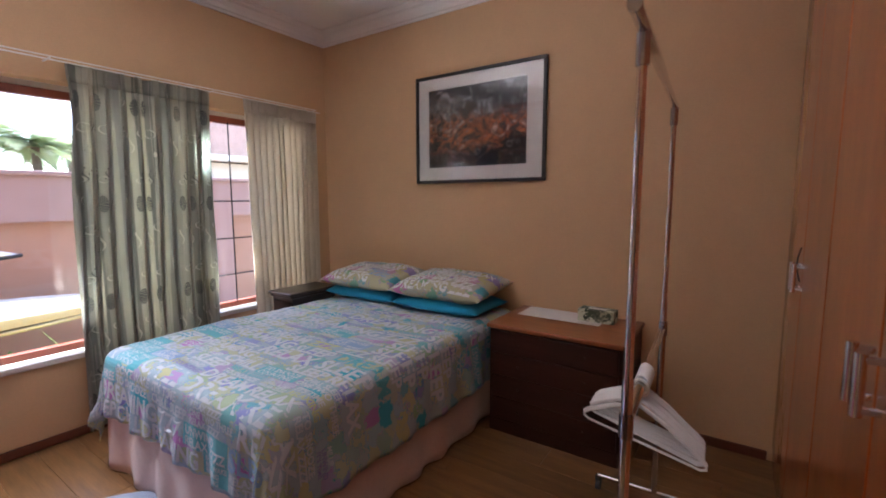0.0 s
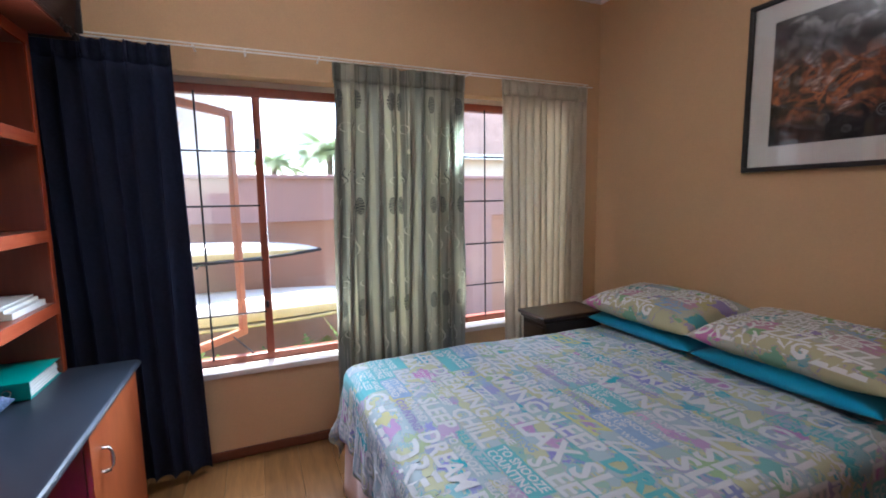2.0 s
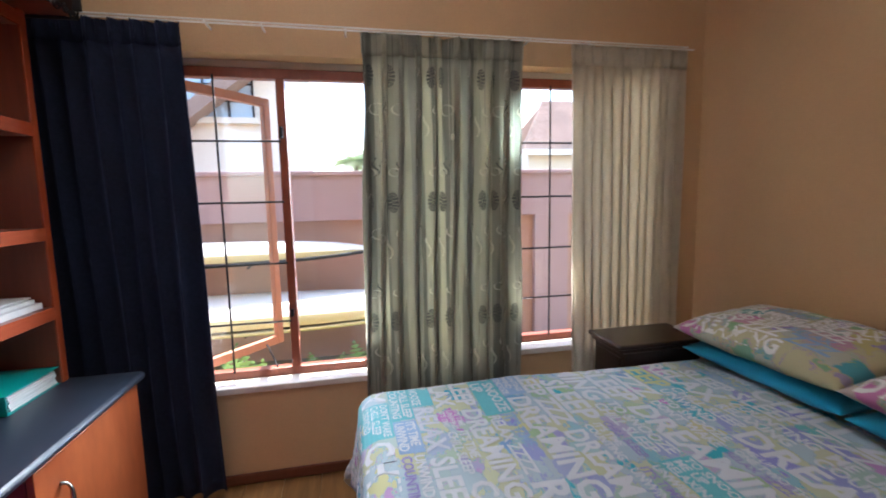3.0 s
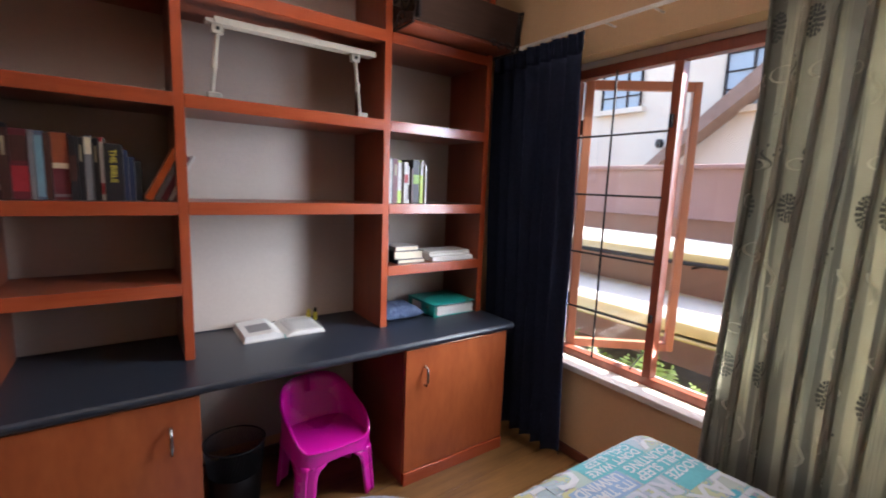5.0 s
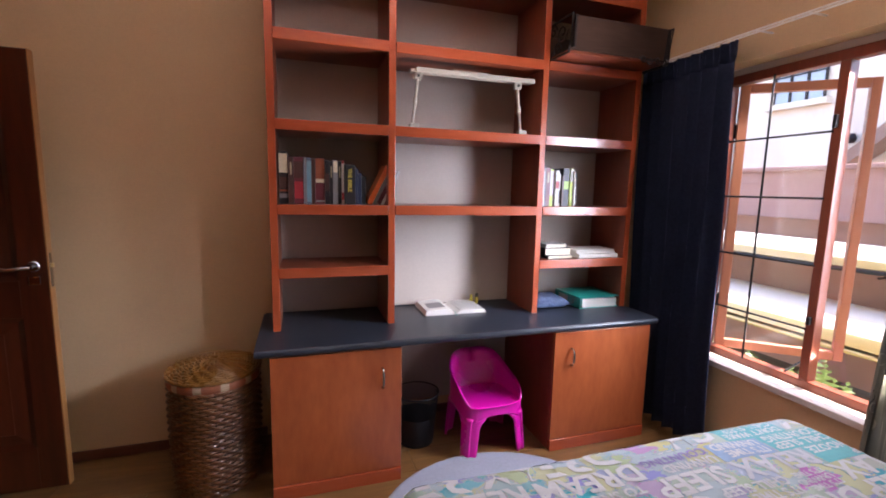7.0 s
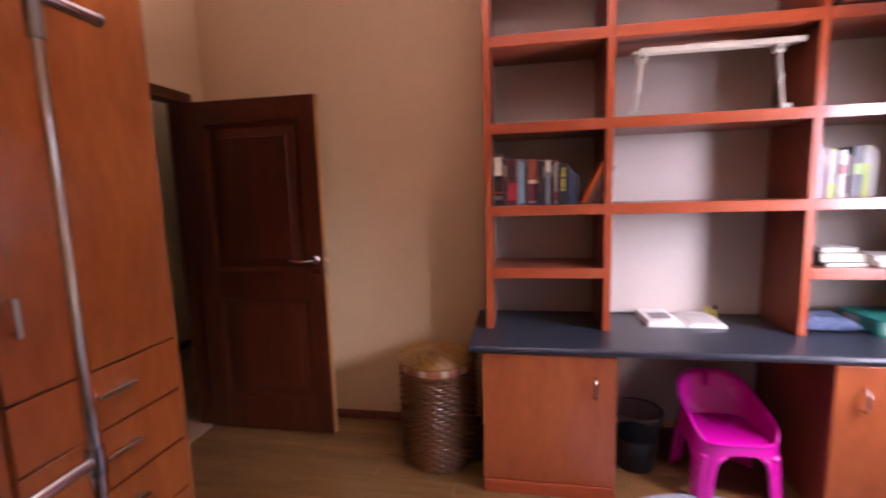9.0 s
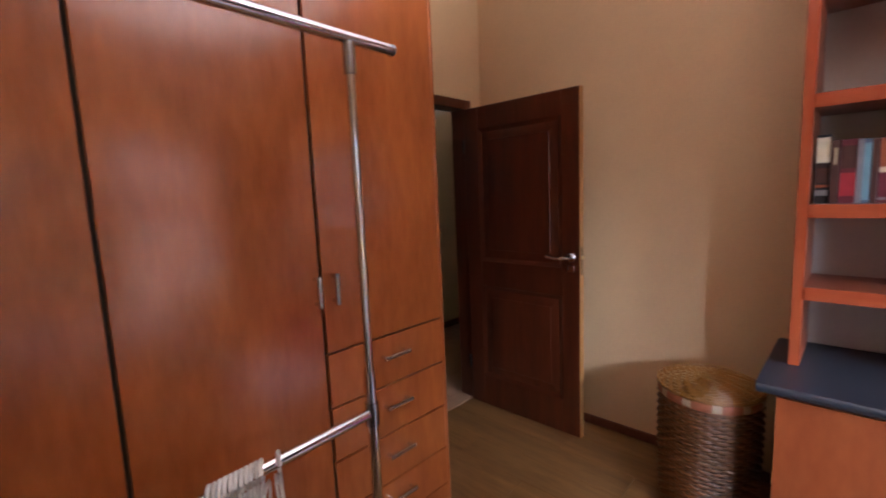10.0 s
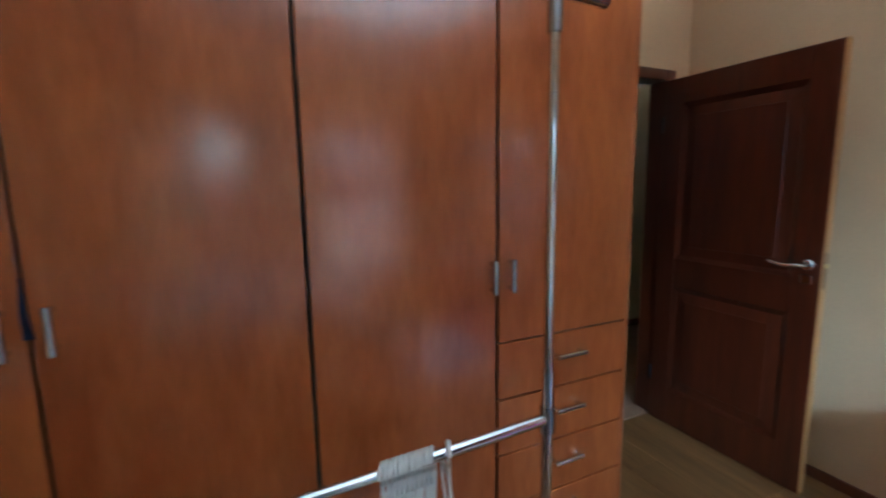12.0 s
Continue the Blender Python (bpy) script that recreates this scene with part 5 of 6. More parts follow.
# ---- books ----
COVERS = {n: plain("cover_" + n, c, 0.4, vary=0.15, size=40) for n, c in dict(
    black=(0.015, 0.014, 0.016), brown=(0.06, 0.025, 0.02), maroon=(0.12, 0.02, 0.03), grey=(0.19, 0.19, 0.20), slate=(0.09, 0.12, 0.18), rust=(0.27, 0.07, 0.03),
    orange=(0.62, 0.13, 0.03), tan=(0.20, 0.14, 0.09), white=(0.52, 0.50, 0.47), navy=(0.02, 0.03, 0.07), green=(0.22, 0.36, 0.05), lime=(0.45, 0.60, 0.10), cream=(0.66, 0.58, 0.42),
    red=(0.36, 0.03, 0.04), purple=(0.16, 0.08, 0.24), aqua=(0.16, 0.30, 0.37)).items()}
M_FOIL = plain("cream_foil", (0.40, 0.34, 0.22), 0.5)
M_GOLD = plain("yellow_foil", (0.62, 0.52, 0.08), 0.5)


def book(x, z, w, h, d, cover, group, label, y_front=-0.035, lean=0.0, title="", bars=2, bands=()):
    """A standing book, its spine to the room; x is the side towards the door, lean in degrees towards the window."""
    b = thing("book", (x, y_front - d / 2, z), label, "book", group)
    turn = Matrix.Translation((x, 0, z)) @ Matrix.Rotation(radians(-lean), 4, "Y") @ Matrix.Translation((-x, 0, -z))

    def put(bm):
        bm.transform(turn)
        return bm
    t = 0.0025
    hull = box(x - w, x, y_front - t, y_front, z, z + h, 0.0012)
    box(x - t, x, y_front - d, y_front - t, z, z + h, bm=hull)
    box(x - w, x - w + t, y_front - d, y_front - t, z, z + h, bm=hull)
    part("cover", put(hull), COVERS[cover], b)
    part("page_block", put(box(x - w + t, x - t, y_front - d + 0.006, y_front - t, z + 0.003, z + h - 0.004)), M_PAGES, b, "cream page block")
    for lo, hi, tone in bands:
        part("spine_band", put(box(x - w * 0.97, x - w * 0.03, y_front - 0.001, y_front + 0.0006, z + h * lo, z + h * hi)), COVERS[tone], b)
    if title:
        bm = bmesh.new()
        write(bm, title, w * 0.34, lambda u, v: (x - w * 0.33 - v, y_front + 0.0012, z + h * 0.90 - u))
        part("title", put(bm), M_GOLD, b, "yellow spine title")
    else:
        for i in range(bars):
            lo = z + h * (0.72 - 0.5 * i)
            part("title_bar", put(box(x - w * 0.66, x - w * 0.34, y_front - 0.001, y_front + 0.0008, lo - h * 0.1 * (i == 0), lo + h * (0.16 if i == 0 else 0.04))), M_FOIL, b)
    return b


x = -0.404
for w, h, cover, bars, bands in ((.044, .262, "black", 0, ((.60, .96, "cream"), (.30, .52, "brown"), (.24, .28, "rust"), (.12, .20, "grey"))), (.026, .238, "brown", 1, ()),
                                 (.046, .238, "maroon", 0, ((.55, .90, "brown"), (.12, .48, "red"))), (.014, .236, "grey", 0, ()), (.022, .236, "slate", 0, ((.05, .93, "aqua"),)), (.018, .232, "brown", 0, ()),
                                 (.046, .236, "maroon", 0, ((.55, .99, "rust"), (.47, .55, "cream"), (.05, .09, "grey"))), (.022, .226, "black", 0, ((.3, .7, "brown"),)), (.018, .224, "black", 1, ()),
                                 (.022, .230, "grey", 0, ((.72, .98, "cream"),)), (.018, .224, "black", 1, ()), (.012, .228, "white", 0, ((.10, .28, "red"), (.93, 1.0, "red")))):
    book(x, LEVELS[0], w, h, 0.16 + 0.02 * random.random(), cover, "upright books on the shelf", f"{cover} hardback book standing among others on a shelf", -0.03 - 0.02 * random.random(), 0, "", bars, bands)
    x -= w + 0.0012
book(x, LEVELS[0], 0.056, 0.208, 0.15, "black", "upright books on the shelf", "thick black book lettered in yellow on the spine", -0.03, 0, "THE BIBLE")
x -= 0.057
for w, h, cover in ((.014, .19, "navy"), (.018, .165, "navy"), (.022, .150, "black")):
    book(x, LEVELS[0], w, h, 0.13, cover, "upright books on the shelf", f"small {cover} book standing among others on a shelf", -0.05, 0, "", 0)
    x -= w + 0.001
x -= 0.004
for w, h, cover in ((.026, .225, "orange"), (.018, .205, "grey"), (.022, .195, "maroon"), (.012, .200, "white")):
    book(x, LEVELS[0] + w * math.sin(radians(27)), w, h, 0.15, cover, "leaning books on the shelf", f"{cover} paperback leaning over at the end of a row", -0.04, 27, "", 0)
    x -= w / math.cos(radians(27)) + 0.001
x = -1.872
for w, h, cover, bars, bands in ((.016, .228, "cream", 0, ((.1, .4, "purple"),)), (.034, .240, "white", 0, ()), (.010, .232, "black", 0, ()), (.030, .234, "maroon", 1, ()),
                                 (.022, .226, "lime", 0, ((.3, .95, "white"),)), (.010, .222, "brown", 0, ()), (.026, .220, "white", 0, ((.5, .7, "red"),)), (.016, .200, "white", 0, ((.1, .5, "brown"),)), (.014, .190, "brown", 0, ()),
                                 (.044, .236, "black", 0, ((.45, .66, "green"),)), (.022, .236, "lime", 0, ((.65, .98, "white"),)), (.012, .212, "white", 0, ()), (.010, .205, "aqua", 0, ())):
    book(x, LEVELS[0], w, h, 0.17, cover, "upright books on the shelf", f"{cover} book standing on the shelf above the desk", -0.05 - 0.02 * random.random(), 0, "", bars, bands)
    x -= w + 0.001
book(-1.872, 1.068, 0.024, 0.215, 0.17, "navy", "upright books on the shelf", "dark blue book standing at the end of a shelf", -0.04, 0, "", 1)
book(-1.898, 1.068, 0.020, 0.205, 0.16, "black", "upright books on the shelf", "black book standing at the end of a shelf", -0.06, 0, "", 0)


def flat_book(x0, x1, y0, y1, z, h, cover, label, turn=0.0):
    b = thing("book", ((x0 + x1) / 2, (y0 + y1) / 2, z), label, "book", "books lying flat")
    hull = box(x0, x1, y0, y1, z, z + 0.002)
    box(x0, x1, y0, y1, z + h - 0.002, z + h, bm=hull), box(x1 - 0.002, x1, y0, y1, z + 0.002, z + h - 0.002, bm=hull)
    c = part("cover", hull, COVERS[cover], b)
    p = part("page_block", box(x0 + 0.004, x1 - 0.002, y0 + 0.003, y1 - 0.004, z + 0.002, z + h - 0.002), M_PAGES, b, "cream page block")
    b.rotation_euler[2] = radians(turn)
    return b


flat_book(-2.125, -1.945, -0.19, -0.02, 1.068, 0.020, "black", "thin dark book lying at the bottom of a pile", 3)
flat_book(-2.12, -1.94, -0.18, -0.03, 1.0885, 0.044, "black", "thick book with cream page edges lying in a pile", -2)
flat_book(-2.10, -1.95, -0.19, -0.05, 1.133, 0.022, "white", "white paperback lying on top of a pile", 2)
for k, (dx, dz, lab) in enumerate(((0, 0, "thick wad of white stapled paper on a shelf"), (0.008, 0.026, "loose white paper wad lying on another"), (-0.006, 0.041, "thin white booklet on a wad of paper"))):
    wad = box(-2.455 + dx, -2.165 + dx, -0.21, -0.005 - 0.02 * k, 1.0685 + dz, 1.0685 + dz + (0.025, 0.0145, 0.007)[k], 0.0015)
    solo("paper_wad", wad, M_PAPER, lab, "paper", (-2.31, -0.1, 1.0685 + dz), group="papers on the shelf")


def binder():
    b = thing("ring_binder", (-2.32, -0.12, 0.745), "teal lever-arch binder lying on the desk", "ring binder")
    x0, x1, y0, y1, z0, z1 = -2.47, -2.175, -0.27, 0.015, 0.746, 0.818
    part("cover", box(x0, x1, y0, y1, z1 - 0.003, z1, 0.001), M_TEAL, b)
    part("cover", box(x0, x1, y0, y1, z0, z0 + 0.003, 0.001), M_TEAL, b)
    spine = part("spine", box(x1 - 0.003, x1, y0, y1, z0 + 0.003, z1 - 0.003), M_TEAL, b)
    part("spine_label", box(x1, x1 + 0.0008, y0 + 0.05, y0 + 0.15, z0 + 0.014, z1 - 0.014), M_PAPER, spine, "white spine label")
    part("finger_ring", tube([(x1 + 0.001, y1 - 0.07 + 0.013 * math.cos(a), 0.782 + 0.013 * math.sin(a)) for a in span(0, 2 * math.pi, 16)], 0.002, 6), M_CHROME, spine, "chrome finger ring")
    for k in range(6):
        part("paper_wad", box(x0 + 0.006 + 0.002 * (k % 2), x1 - 0.03, y0 + 0.01, y1 - 0.008 - 0.003 * ((k * 7) % 3), z0 + 0.004 + k * 0.009, z0 + 0.0125 + k * 0.009), M_PAPER, b, "white filed paper")


binder()


def cloth_bag():
    put = pillow_shape(-2.00, -0.13, 0.745, 0.25, 0.24, 0.075, 21)
    us, vs = [math.sin(a) for a in span(-math.pi / 2, math.pi / 2, 24)], [math.sin(a) for a in span(-math.pi / 2, math.pi / 2, 20)]
    crease = lambda u, v, s: put(u, v, s) + Vector((0, 0, 0.010 * s * noise.noise((u * 4, v * 4, 2)) * (1 - max(abs(u), abs(v)))))
    bm = sheet(lambda u, v: crease(u, v, 1), us, vs)
    sheet(lambda u, v: put(u, v, -1), us, vs, bm)
    bmesh.ops.remove_doubles(bm, verts=bm.verts, dist=0.0005)
    m = patches("navy_patterned_cloth", ((0.03, 0.05, 0.11), (0.05, 0.08, 0.16), (0.15, 0.21, 0.34), (0.03, 0.045, 0.09)), 60.0, blend=0.1)
    solo("folded_cloth", bm, m, "folded navy patterned cloth on the desk", "cloth", (-2.0, -0.13, 0.745), smooth=True)


cloth_bag()


def open_book():
    cx, cy, z = -1.375, -0.185, 0.745
    b = thing("open_book", (cx, cy, z), "thick open book with white pages on the desk", "book")
    part("cover", box(cx - 0.192, cx + 0.192, cy - 0.128, cy + 0.128, z + 0.0005, z + 0.004, 0.001), COVERS["white"], b)
    for s in (-1, 1):
        thick = 0.034 if s > 0 else 0.020
        top = lambda u, v: (cx + s * (0.004 + 0.178 * u), cy + v * 0.12, z + 0.004 + thick * (math.sin(min(1, u * 3.2) * math.pi / 2) * (1 - 0.25 * u)) + 0.0006)
        bm = bmesh.new()
        us = span(0, 1, 14)
        prism([(cx + s * (0.004 + 0.178 * u), z + 0.004 + thick * (math.sin(min(1, u * 3.2) * math.pi / 2) * (1 - 0.25 * u))) for u in us] + [(cx + s * 0.188, z + 0.004), (cx + s * 0.004, z + 0.004)], "y", cy - 0.12, cy + 0.12, bm)
        pg = part("page_block", bm, M_PAPER, b, "white open pages")
        if s > 0:
            part("printed_plate", sheet(top, span(0.28, 0.85, 6), span(-0.35, 0.6, 4)), COVERS["grey"], pg, "grey printed plate")
        else:
            for k in range(9):
                part("text_line", sheet(top, span(0.12, 0.9, 6), span(0.75 - 0.17 * k, 0.70 - 0.17 * k, 1)), COVERS["grey"], pg)
    part("ribbon", tube([(cx, cy + 0.10, z + 0.008), (cx + 0.01, cy + 0.13, z + 0.010), (cx + 0.006, cy + 0.155, z + 0.002)], 0.002, 5), M_TEAL, b, "green ribbon marker")


open_book()
for bx, by, hh, m1, lab in ((-1.590, -0.275, 0.066, M_BLACK, "small glass perfume bottle with a black cap"), (-1.556, -0.285, 0.056, M_GOLD, "tiny golden glass bottle on the desk")):
    bt = thing("small_bottle", (bx, by, 0.745), lab, "bottle", "bottles on the desk")
    part("glass_body", lathe([(0.010, 0.745), (0.0115, 0.747), (0.0115, 0.745 + hh * 0.58), (0.006, 0.745 + hh * 0.66)], (bx, by), 16), M_GOLD, bt, "", True)
    part("cap", lathe([(0.0085, 0.745 + hh * 0.66), (0.009, 0.745 + hh * 0.68), (0.009, 0.745 + hh), (0.007, 0.746 + hh)], (bx, by), 16), m1, bt, "", True)


# ---- high shelf: white folding tray, iron-ended box ----
def bed_tray():
    t = thing("folding_tray", (-1.43, -0.13, LEVELS[1]), "white folding bed tray standing on its legs on a shelf", "bed tray")
    z = 2.108
    part("top", box(-1.80, -1.07, -0.085, -0.02, z - 0.013, z, 0.005), M_TRAY, t)
    part("clip", box(-1.52, -1.31, -0.10, -0.03, z, z + 0.020, 0.006), M_TRAY, t)
    part("edge_ledge", box(-1.80, -1.10, -0.022, -0.010, z - 0.018, z + 0.008, 0.003), M_TRAY, t)
    for xt, xb in ((-1.115, -1.088), (-1.705, -1.735)):
        for y in (-0.045,):
            part("hinge_block", box(xt - 0.022, xt + 0.022, y - 0.014, y + 0.014, z - 0.050, z - 0.013, 0.004), M_TRAY, t)
            part("pin", tube([(xt, y + 0.014, z - 0.032), (xt, y + 0.018, z - 0.032)], 0.008, 10), M_RUBBER, t, "dark hinge pin")
            part("leg", tube([(xt, y, z - 0.04), ((xt + xb) / 2, y, z - 0.17), (xb, y, LEVELS[1] + 0.02)], 0.009, 10), M_TRAY, t, "", True)
            part("joint", tube([((xt + xb) / 2 + 0.002, y, z - 0.185), ((xt + xb) / 2 - 0.001, y, z - 0.145)], 0.0125, 10), M_TRAY, t, "", True)
        part("foot", box(xb - 0.034, xb + 0.018, -0.06, -0.025, LEVELS[1] + 0.0005, LEVELS[1] + 0.030, 0.005), M_TRAY, t)
        part("foot_bar", tube([(xb, -0.10, LEVELS[1] + 0.010), (xb, -0.04, LEVELS[1] + 0.010)], 0.009, 10), M_TRAY, t, "", True)


bed_tray()


def scroll(cx, cy, cz, size, plane, hand=1, turns=1.4):
    pts = []
    for k in range(26):
        q = k / 25
        a = hand * q * turns * 2 * math.pi
        r = size * (1 - 0.85 * q)
        pts.append((cx, cy + r * math.cos(a), cz + r * math.sin(a)) if plane == "x" else (cx + r * math.cos(a), cy, cz + r * math.sin(a)))
    return pts


def iron_box():
    x0, x1, y0, y1, z0, z1 = -2.545, -1.885, -0.16, 0.205, LEVELS[2], 2.405
    b = thing("wooden_trough", ((x0 + x1) / 2, (y0 + y1) / 2, z0), "dark wooden box with wrought-iron scroll ends on the top shelf", "storage box")
    w = 0.015
    part("side_board", prism([(y1 - 0.04, z0 + 0.025), (y1 - 0.025, z0 + 0.025), (y1, z1), (y1 - 0.015, z1)], "x", x0 + 0.01, x1 - 0.01), M_TROUGH, b)
    part("side_board", prism([(y0 + 0.04, z0 + 0.025), (y0 + 0.025, z0 + 0.025), (y0, z1), (y0 + 0.015, z1)], "x", x0 + 0.01, x1 - 0.01), M_TROUGH, b)
    part("bottom_board", box(x0 + 0.01, x1 - 0.01, y0 + 0.04, y1 - 0.04, z0 + 0.012, z0 + 0.028, 0.002), M_CHERRYIN, b)
    for x in (x0, x1):
        e = part("end_frame", tube([(x, y0 + 0.02, z0 + 0.008), (x, y1 - 0.02, z0 + 0.008), (x, y1 + 0.004, z1 + 0.004), (x, y0 - 0.004, z1 + 0.004), (x, y0 + 0.02, z0 + 0.008)], 0.007, 6), M_IRON, b, "black wrought-iron end frame")
        cm, zm = (y0 + y1) / 2, (z0 + z1) / 2
        for cy, cz, s, hd in ((cm - 0.09, zm + 0.03, 0.055, 1), (cm + 0.09, zm + 0.03, 0.055, -1), (cm - 0.045, zm - 0.05, 0.042, -1), (cm + 0.045, zm - 0.05, 0.042, 1), (cm, zm + 0.06, 0.035, 1)):
            part("scroll", tube(scroll(x, cy, cz, s, "x", hd), 0.0045, 5), M_IRON, e, "black iron scroll")
    for k in range(4):
        part("scroll", tube(scroll(x0 + 0.02 + 0.05 * k, y1 - 0.025, z0 + 0.018, 0.022, "y", 1 if k % 2 else -1, 1.2), 0.005, 5), M_IRON, b, "black iron scroll foot")
    for px in (x0 + 0.02, x1 - 0.02):
        part("corner_strap", box(px - 0.008, px + 0.008, y1 - 0.022, y1 + 0.006, z0 + 0.03, z1 + 0.002, 0.002), M_IRON, b, "black iron strap")


M_TROUGH = wood("grey_brown_board", (0.034, 0.018, 0.013), (0.055, 0.028, 0.020), 0.8, 0.0, (1.2, 12, 12))
M_TROUGH.node_tree.nodes["Principled BSDF"].inputs["Specular IOR Level"].default_value = 0.15
iron_box()

# ---- on the chest of drawers ----
runner = box(-0.595, -0.055, 3.05, 3.30, 0.705, 0.7075, 0.0008)
solo("table_runner", runner, M_PAPER, "white paper runner lying on the chest of drawers", "runner", (-0.325, 3.17, 0.705))
tis = thing("tissue_box", (-0.095, 3.17, 0.7075), "dark green and cream patterned tissue box", "tissue box")
m_tis = patches("green_cream_card", ((0.02, 0.03, 0.015), (0.05, 0.08, 0.03), (0.55, 0.56, 0.40), (0.60, 0.60, 0.48), (0.04, 0.06, 0.03)), 22.0, rough=0.5, blend=0.05)
part("carton", box(-0.205, 0.018, 3.115, 3.225, 0.7077, 0.785, 0.003), m_tis, tis)
part("slot_film", box(-0.15, -0.04, 3.150, 3.190, 0.785, 0.7862), M_PAPER, tis, "clear oval opening")
hallpic = thing("hall_picture", (HALL[1], -0.93, 1.35), "black framed picture on the hall wall", "picture")
part("frame", box(HALL[1] - 0.025, HALL[1] - 0.002, -1.08, -0.80, 1.32, 2.02, 0.004), M_BLACK, hallpic)


# ---- garden ----
GZ = -0.12
solo("ground", box(-600, WXO, -600, 600, GZ - 0.3, GZ), M_GROUND, "dry bare garden ground", "ground", kind="structure")
solo("ground_rear", box(WXO, 600, -600, 600, GZ - 0.35, GZ - 0.05), M_GROUND, "bare ground round the house", "ground", kind="structure")


def garden_wall():
    x1, x0 = -4.98, -5.2
    g = thing("garden_wall", (-5.1, 1, GZ), "pink plastered garden wall with recessed terracotta panels", "wall", kind="structure")
    part("wall_body", box(x0, x1, -14, 18, GZ, 1.28), M_GWALL2, g)
    part("top_band", box(x0 - 0.02, x1 + 0.06, -14, 18, 1.28, 1.72, 0.004), M_GWALL, g, "pale pink upper band")
    part("coping", box(x0 - 0.05, x1 + 0.09, -14, 18, 1.72, 1.765, 0.01), M_GWALL, g)
    for y in (-8.5, -5.5, -2.2, 3.4, 6.5, 9.5):
        part("pier", box(x0, x1 + 0.06, y - 0.2, y + 0.2, GZ, 1.28, 0.004), M_GWALL, g)


garden_wall()


def kayak(name, cx, cy, z0, length, beam, depth, edge, label):
    """An upturned hull: pale belly up, yellow gunwale and dark edge below."""
    k = thing(name, (cx, cy, z0), label, "kayak", "kayaks on the wall rack")

    def hull(q, a):
        taper = max(0.02, 1 - abs(q) ** 3.2)
        rise = 0.06 * abs(q) ** 3
        w = beam / 2 * taper ** 0.8
        return (cx + w * math.cos(a), cy + q * length / 2, z0 + rise + depth * taper ** 0.6 * max(0, math.sin(a)) ** 0.8)
    part("hull", sheet(hull, span(-1, 1, 40), span(0.42, math.pi - 0.42, 12)), M_KAYW, k, "pale weathered hull", True)
    band = sheet(lambda q, a: hull(q, a), span(-1, 1, 40), span(0.12, 0.42, 4))
    sheet(lambda q, a: hull(q, a), span(-1, 1, 40), span(math.pi - 0.42, math.pi - 0.12, 4), band)
    part("side_band", band, M_KAY, k, "yellow side band", True)
    rim = [hull(q, 0.0) for q in span(-1, 1, 40)] + [hull(q, math.pi) for q in span(1, -1, 40)]
    part("gunwale", tube([(x, y, z + 0.012) for x, y, z in rim], 0.016, 8), edge, k, "gunwale edge", True)
    part("deck", sheet(lambda q, s: (lambda a, b: (a[0] + (b[0] - a[0]) * s, a[1], a[2] + 0.004))(hull(q, 0.0), hull(q, math.pi)), span(-1, 1, 40), span(0, 1, 2)), M_KAY, k)
    return k


kayak("kayak", -4.66, -0.75, 0.93, 4.4, 0.52, 0.20, M_RUBBER, "upturned pale yellow kayak on the garden wall rack")
kayak("kayak", -4.50, -0.30, 0.40, 5.2, 0.74, 0.27, M_KAY, "wide upturned white and yellow kayak near the ground")
for y in (-2.0, 0.35):
    rk = thing("kayak_rack", (-4.9, y, GZ), "dark iron kayak bracket fixed to the wall", "rack", "kayak brackets")
    part("plate", box(-4.98, -4.97, y - 0.03, y + 0.03, 0.86, 0.97), M_IRON, rk)
    part("arm", tube([(-4.95, y, 0.915), (-4.42, y, 0.915)], 0.009, 8), M_IRON, rk)
    part("arm", tube([(-4.95, y, 0.385), (-4.16, y, 0.385)], 0.009, 8), M_IRON, rk)


def frond(bm, root, way, length, droop, leaflets, width):
    """An arched rib with paired leaflets."""
    root, way = Vector(root), Vector(way).normalized()
    side = way.cross(Vector((0, 0, 1))).normalized()
    last = None
    for i in range(leaflets + 1):
        q = i / leaflets
        p = root + way * length * q + Vector((0, 0, -droop * q * q))
        if last is not None:
            mid, k = (p + last) / 2, math.sin(math.pi * min(1, 0.12 + q * 0.9)) * width
            for s in (-1, 1):
                tip = mid + side * s * k + way * 0.35 * k + Vector((0, 0, -0.25 * k))
                v = [bm.verts.new(c) for c in (last, p, tip)]
                bm.faces.new(v)
        last = p


def fern(cx, cy, seed, size):
    rnd, bm = random.Random(seed), bmesh.new()
    for _ in range(16):
        a = rnd.random() * 2 * math.pi
        frond(bm, (cx, cy, GZ), (math.cos(a), math.sin(a), 0.9 + rnd.random()), size * (0.7 + 0.5 * rnd.random()), size * 0.5 * rnd.random(), 14, 0.10 * size / 0.5)
    f = thing("fern_plant", (cx, cy, GZ), "bright green fern growing beside the garden wall", "plant", "ferns in the bed")
    part("foliage", bm, M_LEAF, f)
    part("stem", tube([(cx, cy, GZ), (cx, cy, GZ + 0.08)], [0.03, 0.012], 8), M_TRUNK, f)


for i, (fx, fy, fs) in enumerate(((-3.92, 1.32, 0.72), (-3.88, 0.98, 0.58), (-3.95, 1.75, 0.7), (-3.70, 0.52, 0.58), (-3.80, 0.10, 0.62), (-3.9, 2.4, 0.55), (-3.80, -0.5, 0.6))):
    fern(fx, fy, 40 + i, fs)


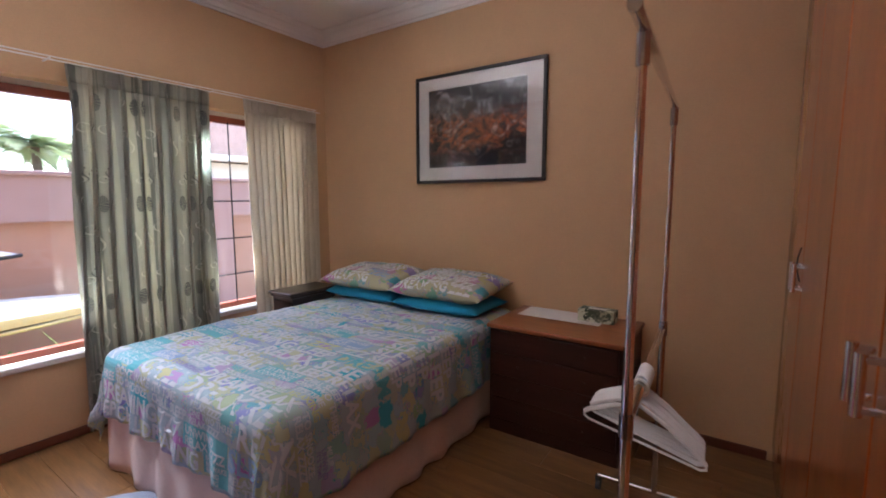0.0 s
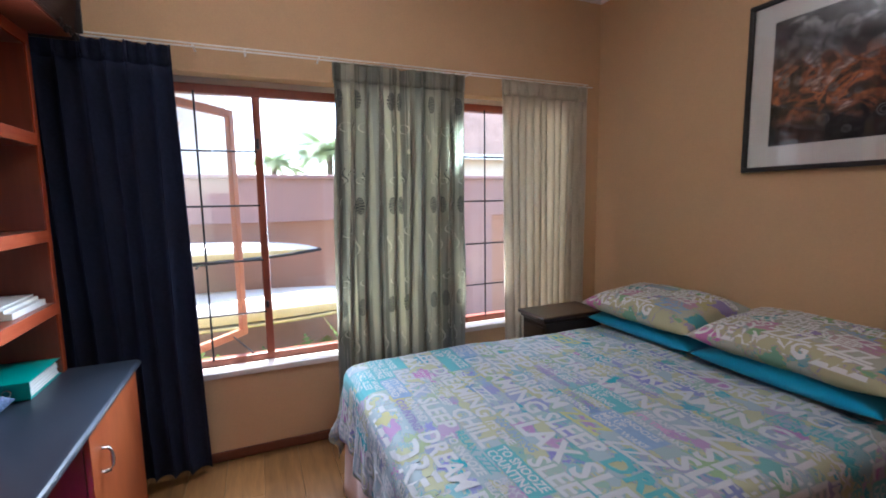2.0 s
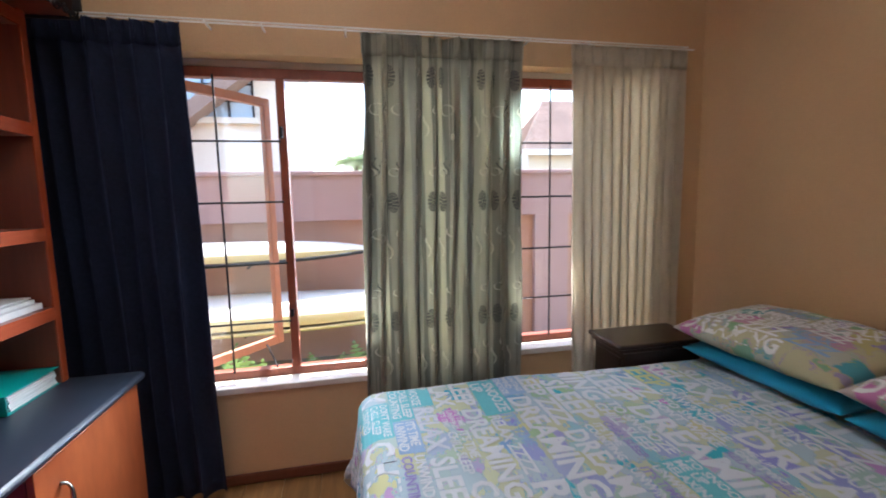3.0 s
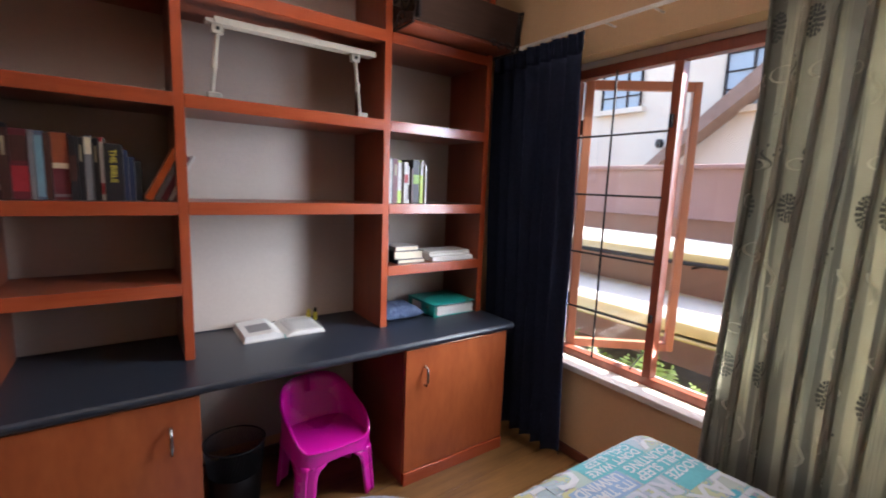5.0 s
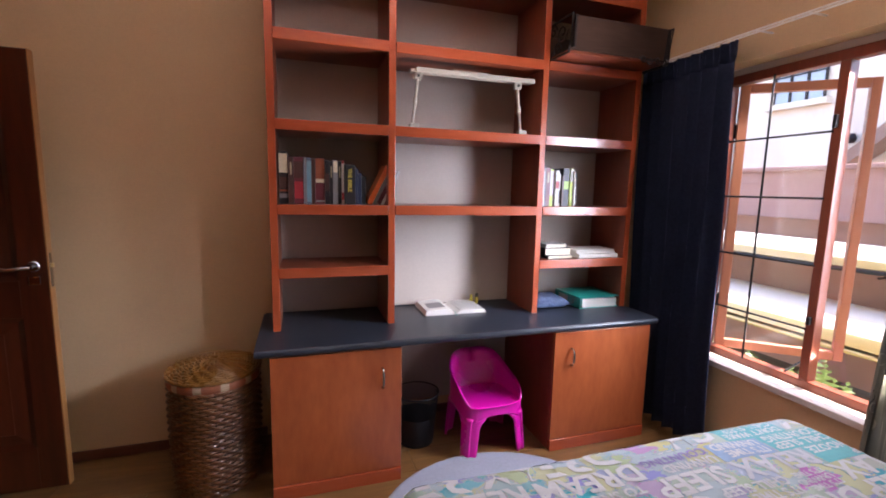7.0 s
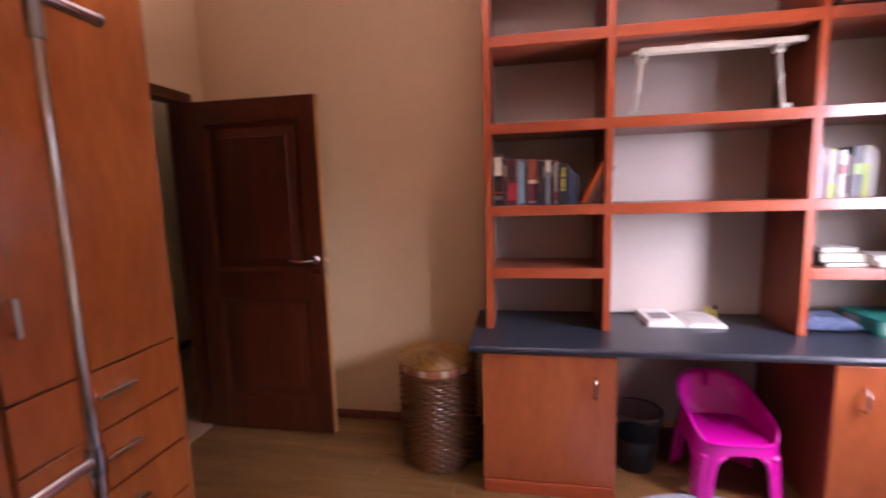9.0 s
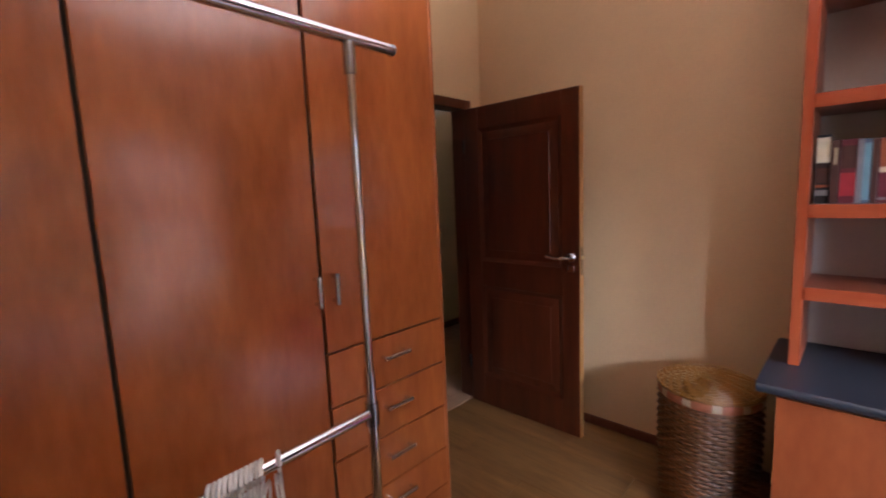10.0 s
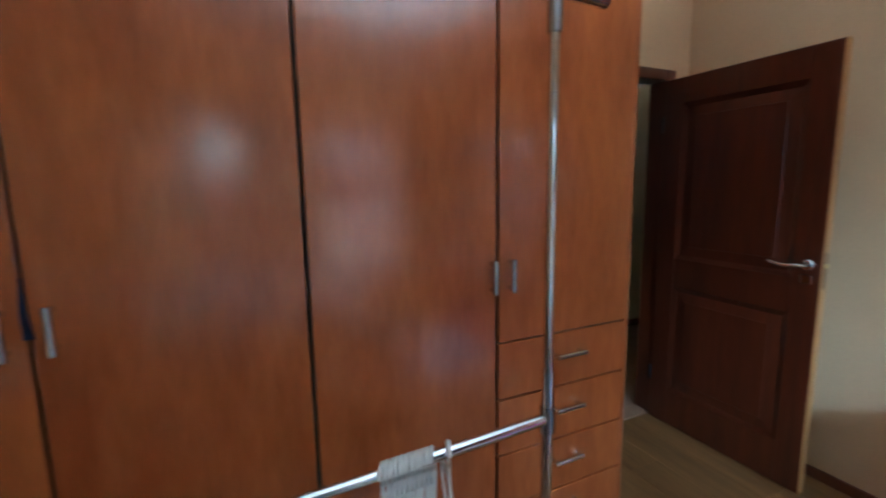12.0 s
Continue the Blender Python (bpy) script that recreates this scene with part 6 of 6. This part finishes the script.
def palm(cx, cy, h, seed, size):
    rnd = random.Random(seed)
    p = thing("palm_tree", (cx, cy, GZ), "green palm tree standing behind the garden wall", "palm tree", "palms behind the wall")
    part("trunk", tube([(cx, cy, GZ), (cx + 0.05, cy + 0.03, h * 0.5), (cx + 0.1, cy, h)], [0.14, 0.11, 0.09], 10), M_TRUNK, p)
    bm = bmesh.new()
    for k in range(34):
        a = k * 2.4 + rnd.random() * 0.4
        frond(bm, (cx + 0.1, cy, h), (math.cos(a), math.sin(a), 0.9 * rnd.random() + 0.05), size * (0.75 + 0.4 * rnd.random()), size * (0.25 + 0.6 * rnd.random()), 26, 0.24 * size)
    part("crown", bm, M_PALM, p, "spreading feathered crown")


palm(-16, 1.5, 2.7, 3, 1.3)
palm(-15.2, 3.2, 3.05, 4, 2.3)
palm(-15.0, 4.1, 2.9, 6, 1.1)
palm(-17.0, 5.4, 3.1, 8, 1.2)


def far_house():
    """Two-storey cream house beyond the wall, with a raking roof timber."""
    x = -9.0
    h = thing("neighbour_house", (x - 3, -5, GZ), "cream two-storey house with barred windows behind the wall", "house")
    wall = part("house_wall", box(x - 6, x, -11, 0.2, GZ, 5.6), M_OUT, h, "cream plastered wall")
    for y0, y1, z0, z1 in ((-1.55, -0.35, 2.95, 4.1), (-3.9, -3.05, 3.15, 4.1), (-6.6, -5.6, 3.0, 4.1), (-4.0, -3.0, 0.6, 1.7)):
        w = part("window", box(x, x + 0.03, y0, y1, z0, z1), M_DARKGL, h)
        part("sill", box(x, x + 0.14, y0 - 0.1, y1 + 0.1, z0 - 0.1, z0), M_OUT, w)
        for y in span(y0, y1, 3):
            part("bar", box(x + 0.03, x + 0.06, y - 0.018, y + 0.018, z0, z1), M_IRON, w)
        for z in span(z0, z1, 4)[1:-1]:
            part("bar", box(x + 0.03, x + 0.055, y0, y1, z - 0.012, z + 0.012), M_IRON, w)
    part("raking_timber", prism([(-2.9, 1.55), (-2.75, 1.85), (0.6, 4.75), (0.6, 4.35)], "x", x + 0.06, x + 0.5), M_BEAM, h, "raking brown roof timber")
    part("roof", prism([(-11.3, 5.5), (0.6, 5.5), (0.3, 5.75), (-5, 7.4)], "x", x - 6.3, x + 0.4), M_ROOF, h, "tiled roof")
    part("lamp", lathe([(0.05, 2.35), (0.08, 2.42), (0.05, 2.5)], (x + 0.1, -2.55), 12), M_IRON, h)


far_house()


def tiled_house():
    h = thing("tiled_house", (-15, 11, GZ), "low cream house under a red tiled hip roof", "house")
    part("house_wall", box(-20, -15, 7.4, 16, GZ, 3.0), M_OUT, h)
    bm = bmesh.new()
    for r in range(16):
        q = r / 16
        box(-14.6 - q * 2.9, -14.4 - q * 2.9 + 0.02, 7.0 + q * 2.0, 16.4, 2.98 + q * 2.2, 3.06 + q * 2.2 + 0.10, bm=bm)
    part("roof", prism([(7.0, 2.95), (16.4, 2.95), (16.4, 5.15), (9.0, 5.15)], "x", -20, -17.4), M_ROOF, h)
    part("roof_courses", bm, M_ROOF, h, "stepped tile courses")
    part("fascia", box(-14.42, -14.34, 6.95, 16.4, 2.86, 3.04), M_KAYW, h, "white fascia board")


tiled_house()

# this house: outer eave over the windows
ev = thing("eave", (WXO - 0.3, 1.5, 2.6), "brown timber eave over the windows", "roof", kind="structure")
part("soffit", prism([(WXO, 2.62), (WXO - 0.62, 2.50), (WXO - 0.62, 2.58), (WXO, 2.75)], "y", -2.5, 5.5), M_BEAM, ev)
part("fascia", box(WXO - 0.66, WXO - 0.62, -2.5, 5.5, 2.44, 2.60), M_BEAM, ev)
solo("roof", box(WXO - 0.1, EX + 2.0, -3.0, 5.5, TOPZ + 0.002, TOPZ + 0.15), M_ROOF, "flat cover over the rooms", "roof", kind="structure")


# ---- floor pieces ----
def planks():
    w, l = 0.192, 1.285
    meshes = {}
    y, row = SY, 0
    while y < PY - 0.01:
        y1 = min(y + w, PY)
        x = WX - (row * 0.43) % l
        while x < EX:
            a, b = max(x, WX), min(x + l, EX + 0.0)
            if b - a > 0.02:
                key = (round(b - a, 3), round(y1 - y, 3))
                if key not in meshes:
                    meshes[key] = mesh_of("plank", box(0.0008, b - a - 0.0008, 0.0008, y1 - y - 0.0008, -0.010, 0.0, 0.0012, seg=1), M_FLOOR)
                ob = new("plank", meshes[key])
                ob.location = (a, y, 0.0)
                ob.parent = floor
            x += l
        y, row = y + w, row + 1


planks()


def hall_tiles():
    hf = bpy.data.objects["hall_floor"]
    me = mesh_of("tile", box(0.002, 0.298, 0.002, 0.298, -0.008, 0.0, 0.0015, seg=1), M_TILE)
    for i in range(4):
        for j in range(10):
            ob = new("tile", me)
            ob.location = (EX + 0.106 + i * 0.3, -1.55 + j * 0.3, 0.0)
            ob.parent = hf


hall_tiles()
